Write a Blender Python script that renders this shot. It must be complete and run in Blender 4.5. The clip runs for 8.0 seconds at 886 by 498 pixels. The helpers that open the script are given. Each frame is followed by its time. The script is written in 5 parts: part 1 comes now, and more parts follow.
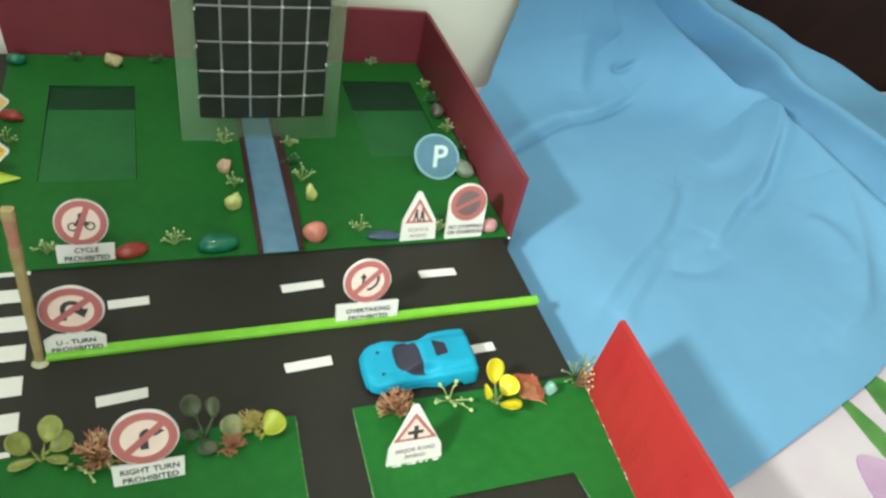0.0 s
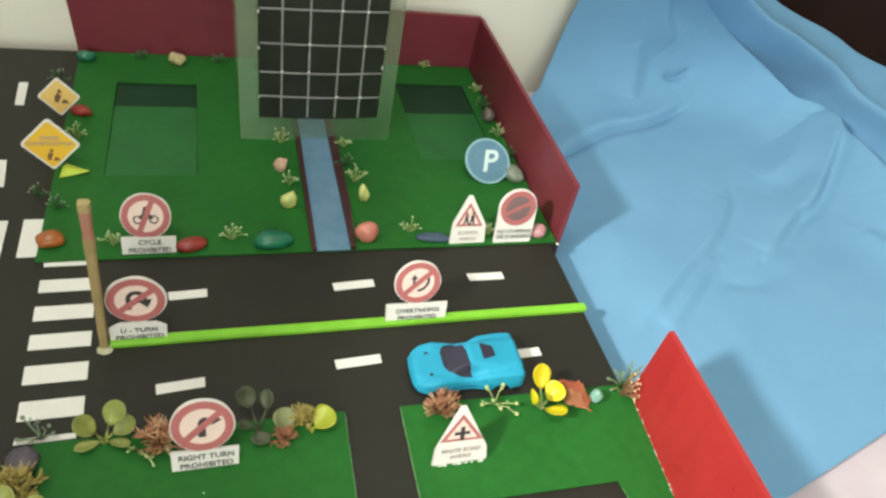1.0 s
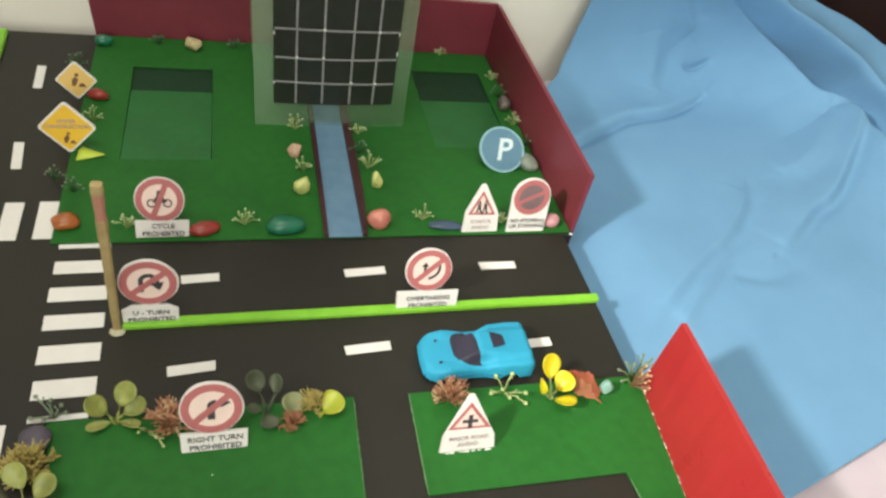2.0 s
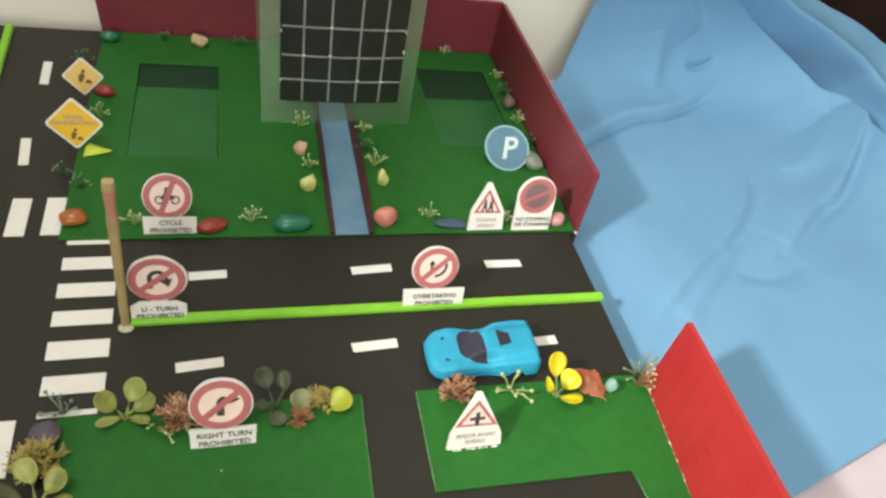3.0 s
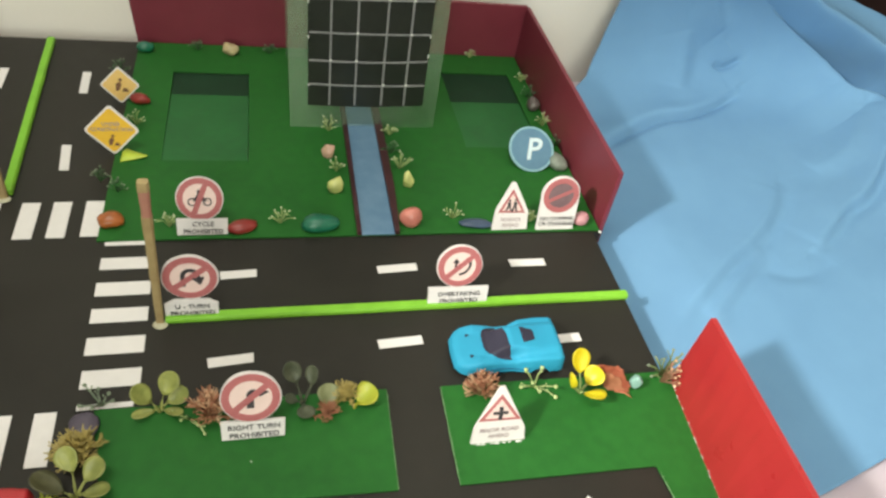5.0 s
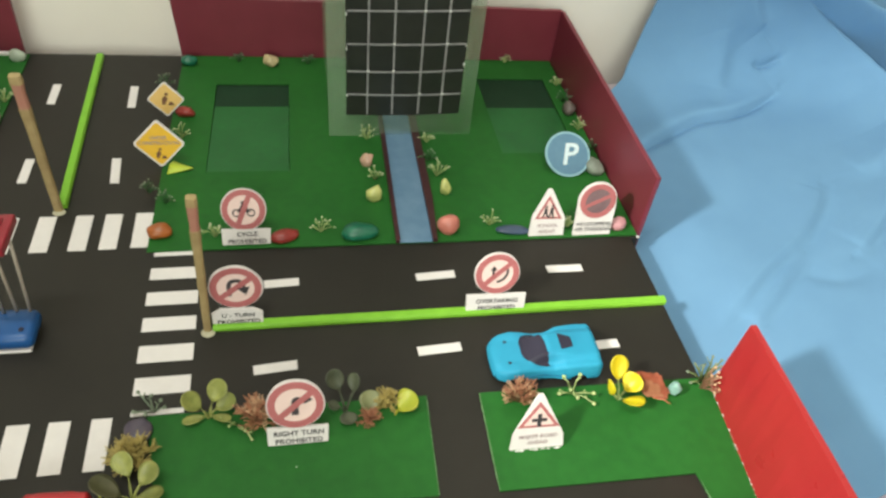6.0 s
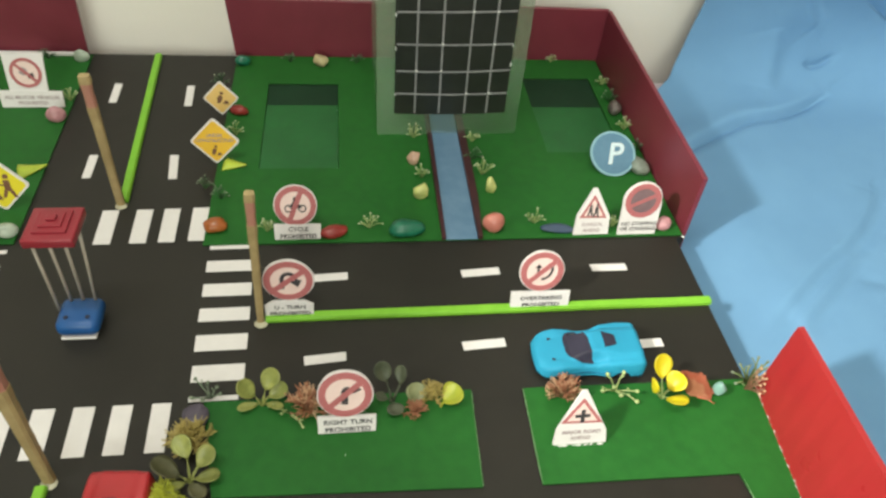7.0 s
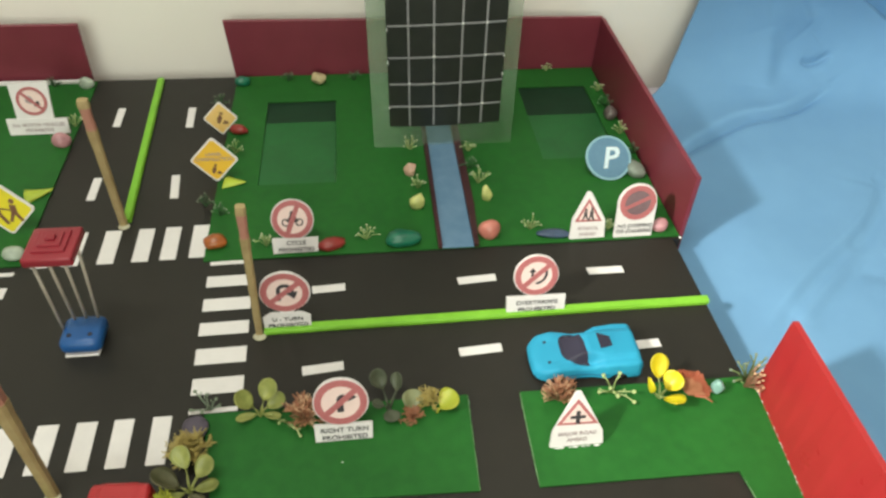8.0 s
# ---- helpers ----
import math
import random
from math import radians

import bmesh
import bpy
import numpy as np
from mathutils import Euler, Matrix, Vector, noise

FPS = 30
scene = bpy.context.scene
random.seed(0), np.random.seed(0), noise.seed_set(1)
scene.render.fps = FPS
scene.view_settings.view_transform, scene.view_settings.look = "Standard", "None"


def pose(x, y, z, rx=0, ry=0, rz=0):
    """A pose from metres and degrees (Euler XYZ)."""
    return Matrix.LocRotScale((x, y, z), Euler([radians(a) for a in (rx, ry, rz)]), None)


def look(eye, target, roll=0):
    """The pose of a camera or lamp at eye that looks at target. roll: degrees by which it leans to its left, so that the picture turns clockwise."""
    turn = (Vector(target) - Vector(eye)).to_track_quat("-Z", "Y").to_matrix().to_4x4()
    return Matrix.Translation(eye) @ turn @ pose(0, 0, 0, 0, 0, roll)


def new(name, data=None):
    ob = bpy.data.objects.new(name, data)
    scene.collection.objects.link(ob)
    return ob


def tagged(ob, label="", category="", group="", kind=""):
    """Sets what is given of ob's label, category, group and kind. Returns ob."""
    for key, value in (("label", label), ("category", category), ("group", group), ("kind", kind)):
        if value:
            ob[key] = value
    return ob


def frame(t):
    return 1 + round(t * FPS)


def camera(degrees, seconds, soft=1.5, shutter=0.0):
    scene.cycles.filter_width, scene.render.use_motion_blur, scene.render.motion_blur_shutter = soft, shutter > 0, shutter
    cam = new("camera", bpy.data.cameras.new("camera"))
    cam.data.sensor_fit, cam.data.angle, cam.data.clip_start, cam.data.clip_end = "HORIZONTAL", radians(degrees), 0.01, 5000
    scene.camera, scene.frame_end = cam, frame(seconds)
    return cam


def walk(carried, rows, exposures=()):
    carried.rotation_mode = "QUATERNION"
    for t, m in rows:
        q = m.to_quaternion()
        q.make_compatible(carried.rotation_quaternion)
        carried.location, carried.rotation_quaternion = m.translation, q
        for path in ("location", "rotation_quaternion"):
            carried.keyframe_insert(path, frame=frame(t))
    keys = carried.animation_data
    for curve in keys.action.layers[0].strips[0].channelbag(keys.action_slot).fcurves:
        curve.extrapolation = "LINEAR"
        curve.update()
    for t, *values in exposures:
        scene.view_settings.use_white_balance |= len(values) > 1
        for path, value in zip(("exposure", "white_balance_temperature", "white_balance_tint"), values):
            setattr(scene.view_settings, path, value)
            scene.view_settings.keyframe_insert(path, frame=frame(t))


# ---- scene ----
cam = camera(64.8, 8.0, soft=2.6)
PATH = [
    (0, (0.0791, -0.2885, 0.3549), (0.7838, 1.0300, -0.9737), 15.22),
    (0.5, (0.0669, -0.2757, 0.3511), (0.7486, 1.0255, -1.0061), 17.75),
    (1, (0.0695, -0.2891, 0.3585), (0.6713, 1.0608, -0.9889), 14.46),
    (1.5, (0.0716, -0.2892, 0.3571), (0.6365, 1.0619, -1.0050), 14.02),
    (1.7, (0.0731, -0.2892, 0.3569), (0.6322, 1.0519, -1.0174), 14.17),
    (2.8, (0.0710, -0.2925, 0.3577), (0.6216, 1.0480, -1.0207), 14.55),
    (3, (0.0672, -0.2894, 0.3578), (0.6274, 1.0442, -1.0234), 14.80),
    (3.5, (0.0749, -0.2958, 0.3599), (0.6111, 1.0474, -1.0215), 13.07),
    (4, (0.0736, -0.2949, 0.3597), (0.5763, 1.0377, -1.0444), 12.83),
    (4.5, (0.0712, -0.2950, 0.3608), (0.5671, 1.0445, -1.0391), 12.72),
    (4.7, (0.0692, -0.2965, 0.3584), (0.5668, 1.0533, -1.0309), 12.69),
    (5.8, (0.0709, -0.3049, 0.3664), (0.4453, 1.0922, -1.0148), 8.59),
    (6, (0.0674, -0.2996, 0.3686), (0.4407, 1.0818, -1.0286), 8.58),
    (6.5, (0.0633, -0.3062, 0.3740), (0.3283, 1.0939, -1.0294), 5.84),
    (7, (0.0608, -0.3060, 0.3739), (0.3251, 1.0867, -1.0370), 6.31),
    (7.5, (0.0589, -0.3085, 0.3773), (0.2741, 1.1182, -1.0077), 4.31),
    (8, (0.0772, -0.3156, 0.3740), (0.2888, 1.1159, -1.0066), 2.72),
]
EXPOSURES = [(0.0, 0.11, 6240, -8), (0.6, 0.12, 6520, -4), (1.2, 0.13, 6640, 1), (2.4, 0.13, 6720, 5), (4.6, 0.13, 6700, 5), (8.0, 0.09, 6640, 3)]
walk(cam, [(t, look(eye, target, roll)) for t, eye, target, roll in PATH], EXPOSURES)

# ---------------------------------------------------------------- light
world = bpy.data.worlds.new("world")
scene.world = world
world.use_nodes = True
world.node_tree.nodes["Background"].inputs["Color"].default_value = (0.75, 0.8, 0.9, 1)
world.node_tree.nodes["Background"].inputs["Strength"].default_value = 0.3


def lamp(name, kind, energy, colour, m, size=0.1, size_y=0.1):
    data = bpy.data.lights.new(name, kind)
    data.energy, data.color = energy, colour
    if kind == "AREA":
        data.shape, data.size, data.size_y = "RECTANGLE", size, size_y
    else:
        data.shadow_soft_size = size
    ob = new(name, data)
    ob.matrix_world = m
    return ob


# a shaded lamp stands up to the left and throws its cone on the far half; the rest has two added fill lights
spot = lamp("shaded_lamp", "SPOT", 49, (1.0, 0.97, 0.9), look((-0.42, -0.31, 0.6), (0.54, 0.01, 0.0)), 0.036)
spot.data.spot_size, spot.data.spot_blend = radians(36), 0.95
# soft fill from the front, added in an unseen opening
lamp("front_fill", "AREA", 36, (0.98, 1.0, 0.92), look((-0.3, -2.58, 1.15), (0.1, 0.2, 0.2)), 1.5, 1.2)
# unseen overhead light, added to raise the ambient level
lamp("ceiling_fill", "AREA", 31, (0.98, 1.0, 0.95), look((-0.3, -0.6, 2.76), (-0.3, -0.6, 0.0)), 1.2, 0.12)


# ---------------------------------------------------------------- materials
def material(name, c1, c2=None, scale=60.0, rough=0.6, bump=0.15, bump_scale=400.0, metal=0.0, spec=0.4, coat=0.0, vary=0.0, trans=0.0, big=None, alpha=1.0):
    """A surface with a mottle at a large and a small scale and a fine relief."""
    m = bpy.data.materials.new(name)
    m.use_nodes = True
    n, l = m.node_tree.nodes, m.node_tree.links
    b = n["Principled BSDF"]
    c2 = c2 or tuple(v * 0.78 for v in c1)
    co = n.new("ShaderNodeTexCoord")
    large = n.new("ShaderNodeTexNoise")
    large.inputs["Scale"].default_value, large.inputs["Detail"].default_value = big or scale * 0.2, 3
    small = n.new("ShaderNodeTexNoise")
    small.inputs["Scale"].default_value, small.inputs["Detail"].default_value = scale, 5
    fine = n.new("ShaderNodeTexNoise")
    fine.inputs["Scale"].default_value, fine.inputs["Detail"].default_value = bump_scale, 3
    for t in (large, small, fine):
        l.new(co.outputs["Object"], t.inputs["Vector"])
    add = n.new("ShaderNodeMath")
    add.operation = "ADD"
    l.new(large.outputs["Fac"], add.inputs[0])
    l.new(small.outputs["Fac"], add.inputs[1])
    ramp = n.new("ShaderNodeMapRange")
    ramp.inputs["From Min"].default_value, ramp.inputs["From Max"].default_value = 0.75, 1.25
    l.new(add.outputs[0], ramp.inputs["Value"])
    mix = n.new("ShaderNodeMix")
    mix.data_type = "RGBA"
    mix.inputs[6].default_value, mix.inputs[7].default_value = (*c2, 1), (*c1, 1)
    l.new(ramp.outputs[0], mix.inputs[0])
    colour = mix.outputs[2]
    if vary:
        info = n.new("ShaderNodeObjectInfo")
        hue = n.new("ShaderNodeHueSaturation")
        span = n.new("ShaderNodeMapRange")
        span.inputs["To Min"].default_value, span.inputs["To Max"].default_value = 1 - vary, 1 + vary
        l.new(info.outputs["Random"], span.inputs["Value"])
        l.new(span.outputs[0], hue.inputs["Value"])
        l.new(colour, hue.inputs["Color"])
        colour = hue.outputs["Color"]
    l.new(colour, b.inputs["Base Color"])
    rr = n.new("ShaderNodeMapRange")
    rr.inputs["To Min"].default_value, rr.inputs["To Max"].default_value = max(0.02, rough - 0.08), min(1, rough + 0.08)
    l.new(small.outputs["Fac"], rr.inputs["Value"])
    l.new(rr.outputs[0], b.inputs["Roughness"])
    b.inputs["Metallic"].default_value = metal
    b.inputs["Specular IOR Level"].default_value = spec
    b.inputs["Coat Weight"].default_value = coat
    if isinstance(alpha, tuple):
        haze = n.new("ShaderNodeMapRange")
        haze.inputs["From Min"].default_value, haze.inputs["From Max"].default_value = 0.38, 0.62
        haze.inputs["To Min"].default_value, haze.inputs["To Max"].default_value = alpha
        l.new(large.outputs["Fac"], haze.inputs["Value"])
        l.new(haze.outputs[0], b.inputs["Alpha"])
    else:
        b.inputs["Alpha"].default_value = alpha
    b.inputs["Transmission Weight"].default_value = trans
    if bump:
        bp = n.new("ShaderNodeBump")
        bp.inputs["Strength"].default_value, bp.inputs["Distance"].default_value = bump, 0.0006
        l.new(fine.outputs["Fac"], bp.inputs["Height"])
        l.new(bp.outputs[0], b.inputs["Normal"])
    return m


BLACK = material("black_chart_paper", (0.0178, 0.0158, 0.0122), (0.0135, 0.012, 0.0093), 90, 0.52, 0.2, 900, spec=0.36)
GRASS = material("green_painted_board", (0.019, 0.124, 0.0195), (0.014, 0.098, 0.0155), 120, 0.6, 0.22, 700, spec=0.22, big=14)
# the lawn's green with the shade of the ramp openings in its colour
OPENING_SHADE = material("green_in_opening_shade", (0.012, 0.043, 0.02), (0.009, 0.032, 0.015), 140, 0.6, 0.2, 700, spec=0.2)
GRASS_DARK = material("green_painted_ramp", (0.017, 0.124, 0.03), (0.013, 0.098, 0.024), 140, 0.5, 0.3, 700, spec=0.35)
WHITE = material("white_paper", (0.74, 0.705, 0.7), (0.7, 0.665, 0.66), 150, 0.65, 0.1, 900)
# the walls' red twice, with shade and with lamplight put into the colour
RED_SHADED = material("red_card_shaded", (0.188, 0.028, 0.045), (0.16, 0.023, 0.038), 40, 0.42, 0.06, 500, spec=0.5)
RED_LIT = material("red_glossy_card_lit", (0.375, 0.026, 0.029), (0.33, 0.021, 0.024), 40, 0.3, 0.06, 500, spec=0.4)
LIME = material("lime_paper_strip", (0.22, 0.52, 0.04), (0.18, 0.44, 0.03), 120, 0.5, 0.12, 700)
CLOTH = material("blue_cotton_cloth", (0.16, 0.322, 0.525), (0.145, 0.297, 0.495), 25, 0.85, 0.35, 1500, spec=0.2, big=5)
SHEET = material("white_bed_sheet", (0.6, 0.54, 0.58), (0.52, 0.43, 0.51), 18, 0.9, 0.3, 1200, spec=0.2, big=4)
LILAC = material("lilac_petal_print", (0.5, 0.34, 0.5), (0.42, 0.26, 0.42), 30, 0.9, 0.2, 1200, spec=0.2)
LEAF_PRINT = material("green_leaf_print", (0.13, 0.28, 0.08), (0.06, 0.16, 0.04), 30, 0.9, 0.2, 1200, spec=0.2)
PAINT = material("white_wall_paint", (0.88, 0.84, 0.77), (0.83, 0.79, 0.72), 6, 0.8, 0.2, 300, spec=0.3, big=1.5)
BROWN = material("dark_brown_wood", (0.022, 0.009, 0.008), (0.014, 0.006, 0.005), 20, 0.6, 0.2, 200, spec=0.12)
FLOOR = material("grey_floor_tile", (0.35, 0.33, 0.3), (0.28, 0.27, 0.25), 8, 0.4, 0.1, 200)
STICK = material("pale_stick_wood", (0.41, 0.31, 0.15), (0.31, 0.225, 0.105), 160, 0.6, 0.35, 600)
STICK_RED = material("reddish_stick_end", (0.46, 0.29, 0.19), (0.4, 0.18, 0.135), 70, 0.6, 0.35, 600)
CAR_LINE = material("deep_blue_plastic_groove", (0.016, 0.16, 0.3), None, 60, 0.6, 0.05, 400)
CAR_BLUE = material("sky_blue_plastic", (0.026, 0.3, 0.48), (0.024, 0.26, 0.43), 60, 0.58, 0.08, 400, spec=0.3, coat=0.0)
CAR_RED = material("red_plastic", (0.43, 0.02, 0.028), (0.37, 0.016, 0.022), 60, 0.42, 0.05, 500, spec=0.5, coat=0.2)
BOOTH_BLUE = material("royal_blue_plastic", (0.016, 0.1, 0.32), (0.012, 0.08, 0.26), 60, 0.35, 0.05, 500, spec=0.5)
ROOF_RED = material("crimson_plastic", (0.285, 0.022, 0.036), (0.24, 0.018, 0.03), 60, 0.35, 0.05, 500, spec=0.45)
PALE_STICK = material("pale_grey_stick", (0.5, 0.45, 0.38), (0.4, 0.35, 0.29), 160, 0.6, 0.2, 600)
BEAD = material("cream_bead", (0.6, 0.62, 0.42), (0.5, 0.54, 0.34), 160, 0.4, 0.1, 600)
GLASS_DARK = material("dark_window_plastic", (0.035, 0.032, 0.055), (0.026, 0.024, 0.042), 60, 0.5, 0.03, 500, spec=0.25)
TYRE = material("black_tyre_plastic", (0.015, 0.015, 0.015), None, 60, 0.6, 0.1, 500)
SIGN_RED = material("printed_red_ring", (0.44, 0.14, 0.145), (0.39, 0.12, 0.125), 300, 0.6, 0.05, 900)
SIGN_PINK = material("printed_pink_face", (0.8, 0.62, 0.58), (0.75, 0.57, 0.53), 300, 0.6, 0.05, 900)
SIGN_INK = material("printed_black_ink", (0.03, 0.03, 0.035), (0.05, 0.045, 0.05), 300, 0.6, 0.05, 900)
SIGN_FADED = material("faded_printed_ink", (0.3, 0.22, 0.24), (0.38, 0.3, 0.3), 300, 0.6, 0.05, 900)
SIGN_BROWN = material("printed_brown_ink", (0.14, 0.06, 0.03), (0.2, 0.1, 0.05), 300, 0.6, 0.05, 900)
SIGN_GREY = material("printed_dark_grey_disc", (0.2, 0.13, 0.14), (0.16, 0.1, 0.11), 300, 0.6, 0.05, 900)
SIGN_YELLOW = material("printed_yellow_face", (0.78, 0.48, 0.04), (0.74, 0.43, 0.035), 200, 0.6, 0.05, 900)
SIGN_LEMON = material("printed_lemon_face", (0.72, 0.62, 0.03), (0.68, 0.57, 0.025), 200, 0.6, 0.05, 900)
SIGN_AMBER = material("printed_pale_amber_face", (0.74, 0.5, 0.18), (0.7, 0.45, 0.13), 200, 0.6, 0.05, 900)
SIGN_BLUE = material("printed_blue_face", (0.115, 0.23, 0.33), (0.095, 0.2, 0.295), 200, 0.5, 0.05, 900)
PALE_BLUE = material("printed_pale_letter", (0.62, 0.74, 0.78), (0.56, 0.68, 0.72), 200, 0.5, 0.05, 900)
SIGN_RIM = material("printed_pale_blue_rim", (0.27, 0.46, 0.53), (0.23, 0.41, 0.48), 200, 0.5, 0.05, 900)
TOWER = material("grey_plastic_sheet", (0.34, 0.48, 0.33), (0.25, 0.38, 0.25), 30, 0.22, 0.08, 300, spec=0.5, alpha=(0.09, 0.27))
TOWER_BAR = material("silver_grey_tape", (0.35, 0.35, 0.35), (0.25, 0.25, 0.26), 200, 0.35, 0.1, 700, metal=0.2)
PANE = material("black_glossy_pane", (0.021, 0.024, 0.019), (0.015, 0.018, 0.014), 120, 0.35, 0.1, 600, spec=0.5)
DRIVE = material("blue_paper_drive", (0.15, 0.255, 0.38), (0.105, 0.2, 0.315), 90, 0.55, 0.15, 600)
MAROON = material("maroon_edging", (0.06, 0.018, 0.022), (0.035, 0.012, 0.014), 90, 0.5, 0.15, 600)
GLUE_FOOT = material("hazy_glue_foot", (0.5, 0.48, 0.36), (0.38, 0.34, 0.22), 300, 0.3, 0.1, 500, spec=0.5)
GLUE = material("clear_white_glue", (0.8, 0.8, 0.78), (0.7, 0.7, 0.68), 200, 0.15, 0.05, 400, spec=0.6)


def stone_material(name, c):
    return material(name, c, tuple(v * 0.65 for v in c), 140, 0.35, 0.25, 260, spec=0.5, coat=0.1, vary=0.08)


def leaf_material(name, c, c2=None):
    return material(name, c, c2 or tuple(v * 0.6 for v in c), 170, 0.42, 0.25, 500, spec=0.45, vary=0.12)


OLIVE = leaf_material("olive_plastic_leaf", (0.33, 0.34, 0.1), (0.18, 0.2, 0.055))
DARK_LEAF = leaf_material("dark_green_plastic_leaf", (0.1, 0.11, 0.07), (0.05, 0.06, 0.036))
DUSK_LEAF = leaf_material("dusky_olive_plastic_leaf", (0.12, 0.115, 0.06), (0.07, 0.07, 0.035))
PALE_TIP = leaf_material("pale_salmon_twig_tip", (0.66, 0.44, 0.28), (0.5, 0.28, 0.16))
RUST = leaf_material("rust_plastic_twig", (0.44, 0.2, 0.115), (0.28, 0.115, 0.06))
MOSS = leaf_material("mustard_plastic_moss", (0.5, 0.39, 0.13), (0.34, 0.27, 0.08))
YELLOW = leaf_material("yellow_plastic_petal", (0.64, 0.54, 0.02), (0.52, 0.41, 0.012))
LIME_LEAF = leaf_material("lime_yellow_petal", (0.5, 0.5, 0.05), (0.36, 0.4, 0.04))
BRIGHT_PETAL = leaf_material("bright_lime_petal", (0.5, 0.6, 0.06), (0.4, 0.5, 0.045))
SPRIG = leaf_material("pale_green_sprig", (0.42, 0.48, 0.22), (0.3, 0.38, 0.14))
GREY_BEAD = leaf_material("grey_green_sprig", (0.26, 0.3, 0.22), (0.15, 0.2, 0.13))
SPRIG_DARK = leaf_material("dark_green_sprig", (0.06, 0.14, 0.05), (0.03, 0.08, 0.03))
CORAL = leaf_material("coral_plastic_fan", (0.42, 0.125, 0.07), (0.28, 0.075, 0.04))
HAZY_LEAF = leaf_material("hazy_olive_plastic_leaf", (0.24, 0.25, 0.13), (0.15, 0.17, 0.08))
EDGE_PAINT = material("pale_worn_paint_edge", (0.15, 0.27, 0.13), (0.07, 0.17, 0.06), 500, 0.6, 0.2, 900)
PINK_TIP = leaf_material("brownish_sprig_tip", (0.36, 0.2, 0.13), (0.22, 0.1, 0.06))
SPRIG_OLIVE = leaf_material("olive_green_sprig", (0.2, 0.24, 0.1), (0.1, 0.14, 0.05))


# ---------------------------------------------------------------- helpers for shapes
def finish(name, bm, mat, smooth=False):
    me = bpy.data.meshes.new(name)
    bmesh.ops.recalc_face_normals(bm, faces=bm.faces[:])
    bm.to_mesh(me)
    bm.free()
    me.materials.append(mat)
    if smooth:
        me.shade_smooth()
    return me


def part(name, bm, mat, parent=None, label="", smooth=False):
    ob = new(name, finish(name, bm, mat, smooth))
    if parent:
        ob.parent = parent
    if label:
        ob["label"] = label
    return ob


def thing(name, m, label, category, group=""):
    ob = new(name)
    ob.empty_display_size = 0.01
    ob.matrix_world = m
    return tagged(ob, label, category, group)


def box(bm, x0, x1, y0, y1, z0, z1, bevel=0.0, segments=2):
    vs = [bm.verts.new((x, y, z)) for x in (x0, x1) for y in (y0, y1) for z in (z0, z1)]
    faces = [bm.faces.new([vs[i] for i in q]) for q in ((0, 1, 3, 2), (4, 6, 7, 5), (0, 4, 5, 1), (2, 3, 7, 6), (0, 2, 6, 4), (1, 5, 7, 3))]
    if bevel:
        edges = list({e for f in faces for e in f.edges})
        bmesh.ops.bevel(bm, geom=edges, offset=bevel, segments=segments, affect="EDGES", profile=0.5)
    return bm


def prism(bm, pts, y0, y1):
    """A flat card standing in the x-z plane, from y0 (front) to y1 (back)."""
    a = [bm.verts.new((x, y0, z)) for x, z in pts]
    b = [bm.verts.new((x, y1, z)) for x, z in pts]
    bm.faces.new(a)
    bm.faces.new(b[::-1])
    for i in range(len(pts)):
        j = (i + 1) % len(pts)
        bm.faces.new((a[i], b[i], b[j], a[j]))
    return bm


def slab(bm, pts, z0, z1):
    """A flat sheet lying in the x-y plane."""
    a = [bm.verts.new((x, y, z1)) for x, y in pts]
    b = [bm.verts.new((x, y, z0)) for x, y in pts]
    bm.faces.new(a)
    bm.faces.new(b[::-1])
    for i in range(len(pts)):
        j = (i + 1) % len(pts)
        bm.faces.new((a[i], b[i], b[j], a[j]))
    return bm


def ring(bm, cx, cz, r0, r1, y0, y1, n=40, sx=1.0):
    for i in range(n):
        a, b = 2 * math.pi * i / n, 2 * math.pi * (i + 1) / n
        q = [(cx + sx * r * math.cos(t), cz + r * math.sin(t)) for r, t in ((r0, a), (r1, a), (r1, b), (r0, b))]
        f = [bm.verts.new((x, y0, z)) for x, z in q]
        g = [bm.verts.new((x, y1, z)) for x, z in q]
        bm.faces.new(f)
        bm.faces.new((f[1], g[1], g[2], f[2]))
        bm.faces.new((f[0], f[3], g[3], g[0]))
    bmesh.ops.remove_doubles(bm, verts=bm.verts[:], dist=1e-6)
    return bm


def circle(cx, cz, r, n=40, wobble=0.0, seed=0):
    rnd = random.Random(seed)
    k = [rnd.uniform(-1, 1) for _ in range(6)]
    out = []
    for i in range(n):
        a = 2 * math.pi * i / n
        w = 1 + wobble * sum(k[j] * math.sin((j + 2) * a + k[j] * 9) for j in range(6)) / 3
        out.append((cx + r * w * math.cos(a), cz + r * w * math.sin(a)))
    return out


def tube(bm, pts, radii, n=6):
    """A rod along the points, with a radius at each; closed at both ends."""
    pts = [Vector(p) for p in pts]
    rings = []
    for i, p in enumerate(pts):
        d = (pts[min(i + 1, len(pts) - 1)] - pts[max(i - 1, 0)]).normalized()
        u = d.orthogonal().normalized()
        v = d.cross(u)
        rings.append([bm.verts.new(p + radii[i] * (math.cos(2 * math.pi * k / n) * u + math.sin(2 * math.pi * k / n) * v)) for k in range(n)])
    for a, b in zip(rings, rings[1:]):
        for k in range(n):
            j = (k + 1) % n
            bm.faces.new((a[k], a[j], b[j], b[k]))
    bm.faces.new(rings[0][::-1])
    bm.faces.new(rings[-1])
    return bm


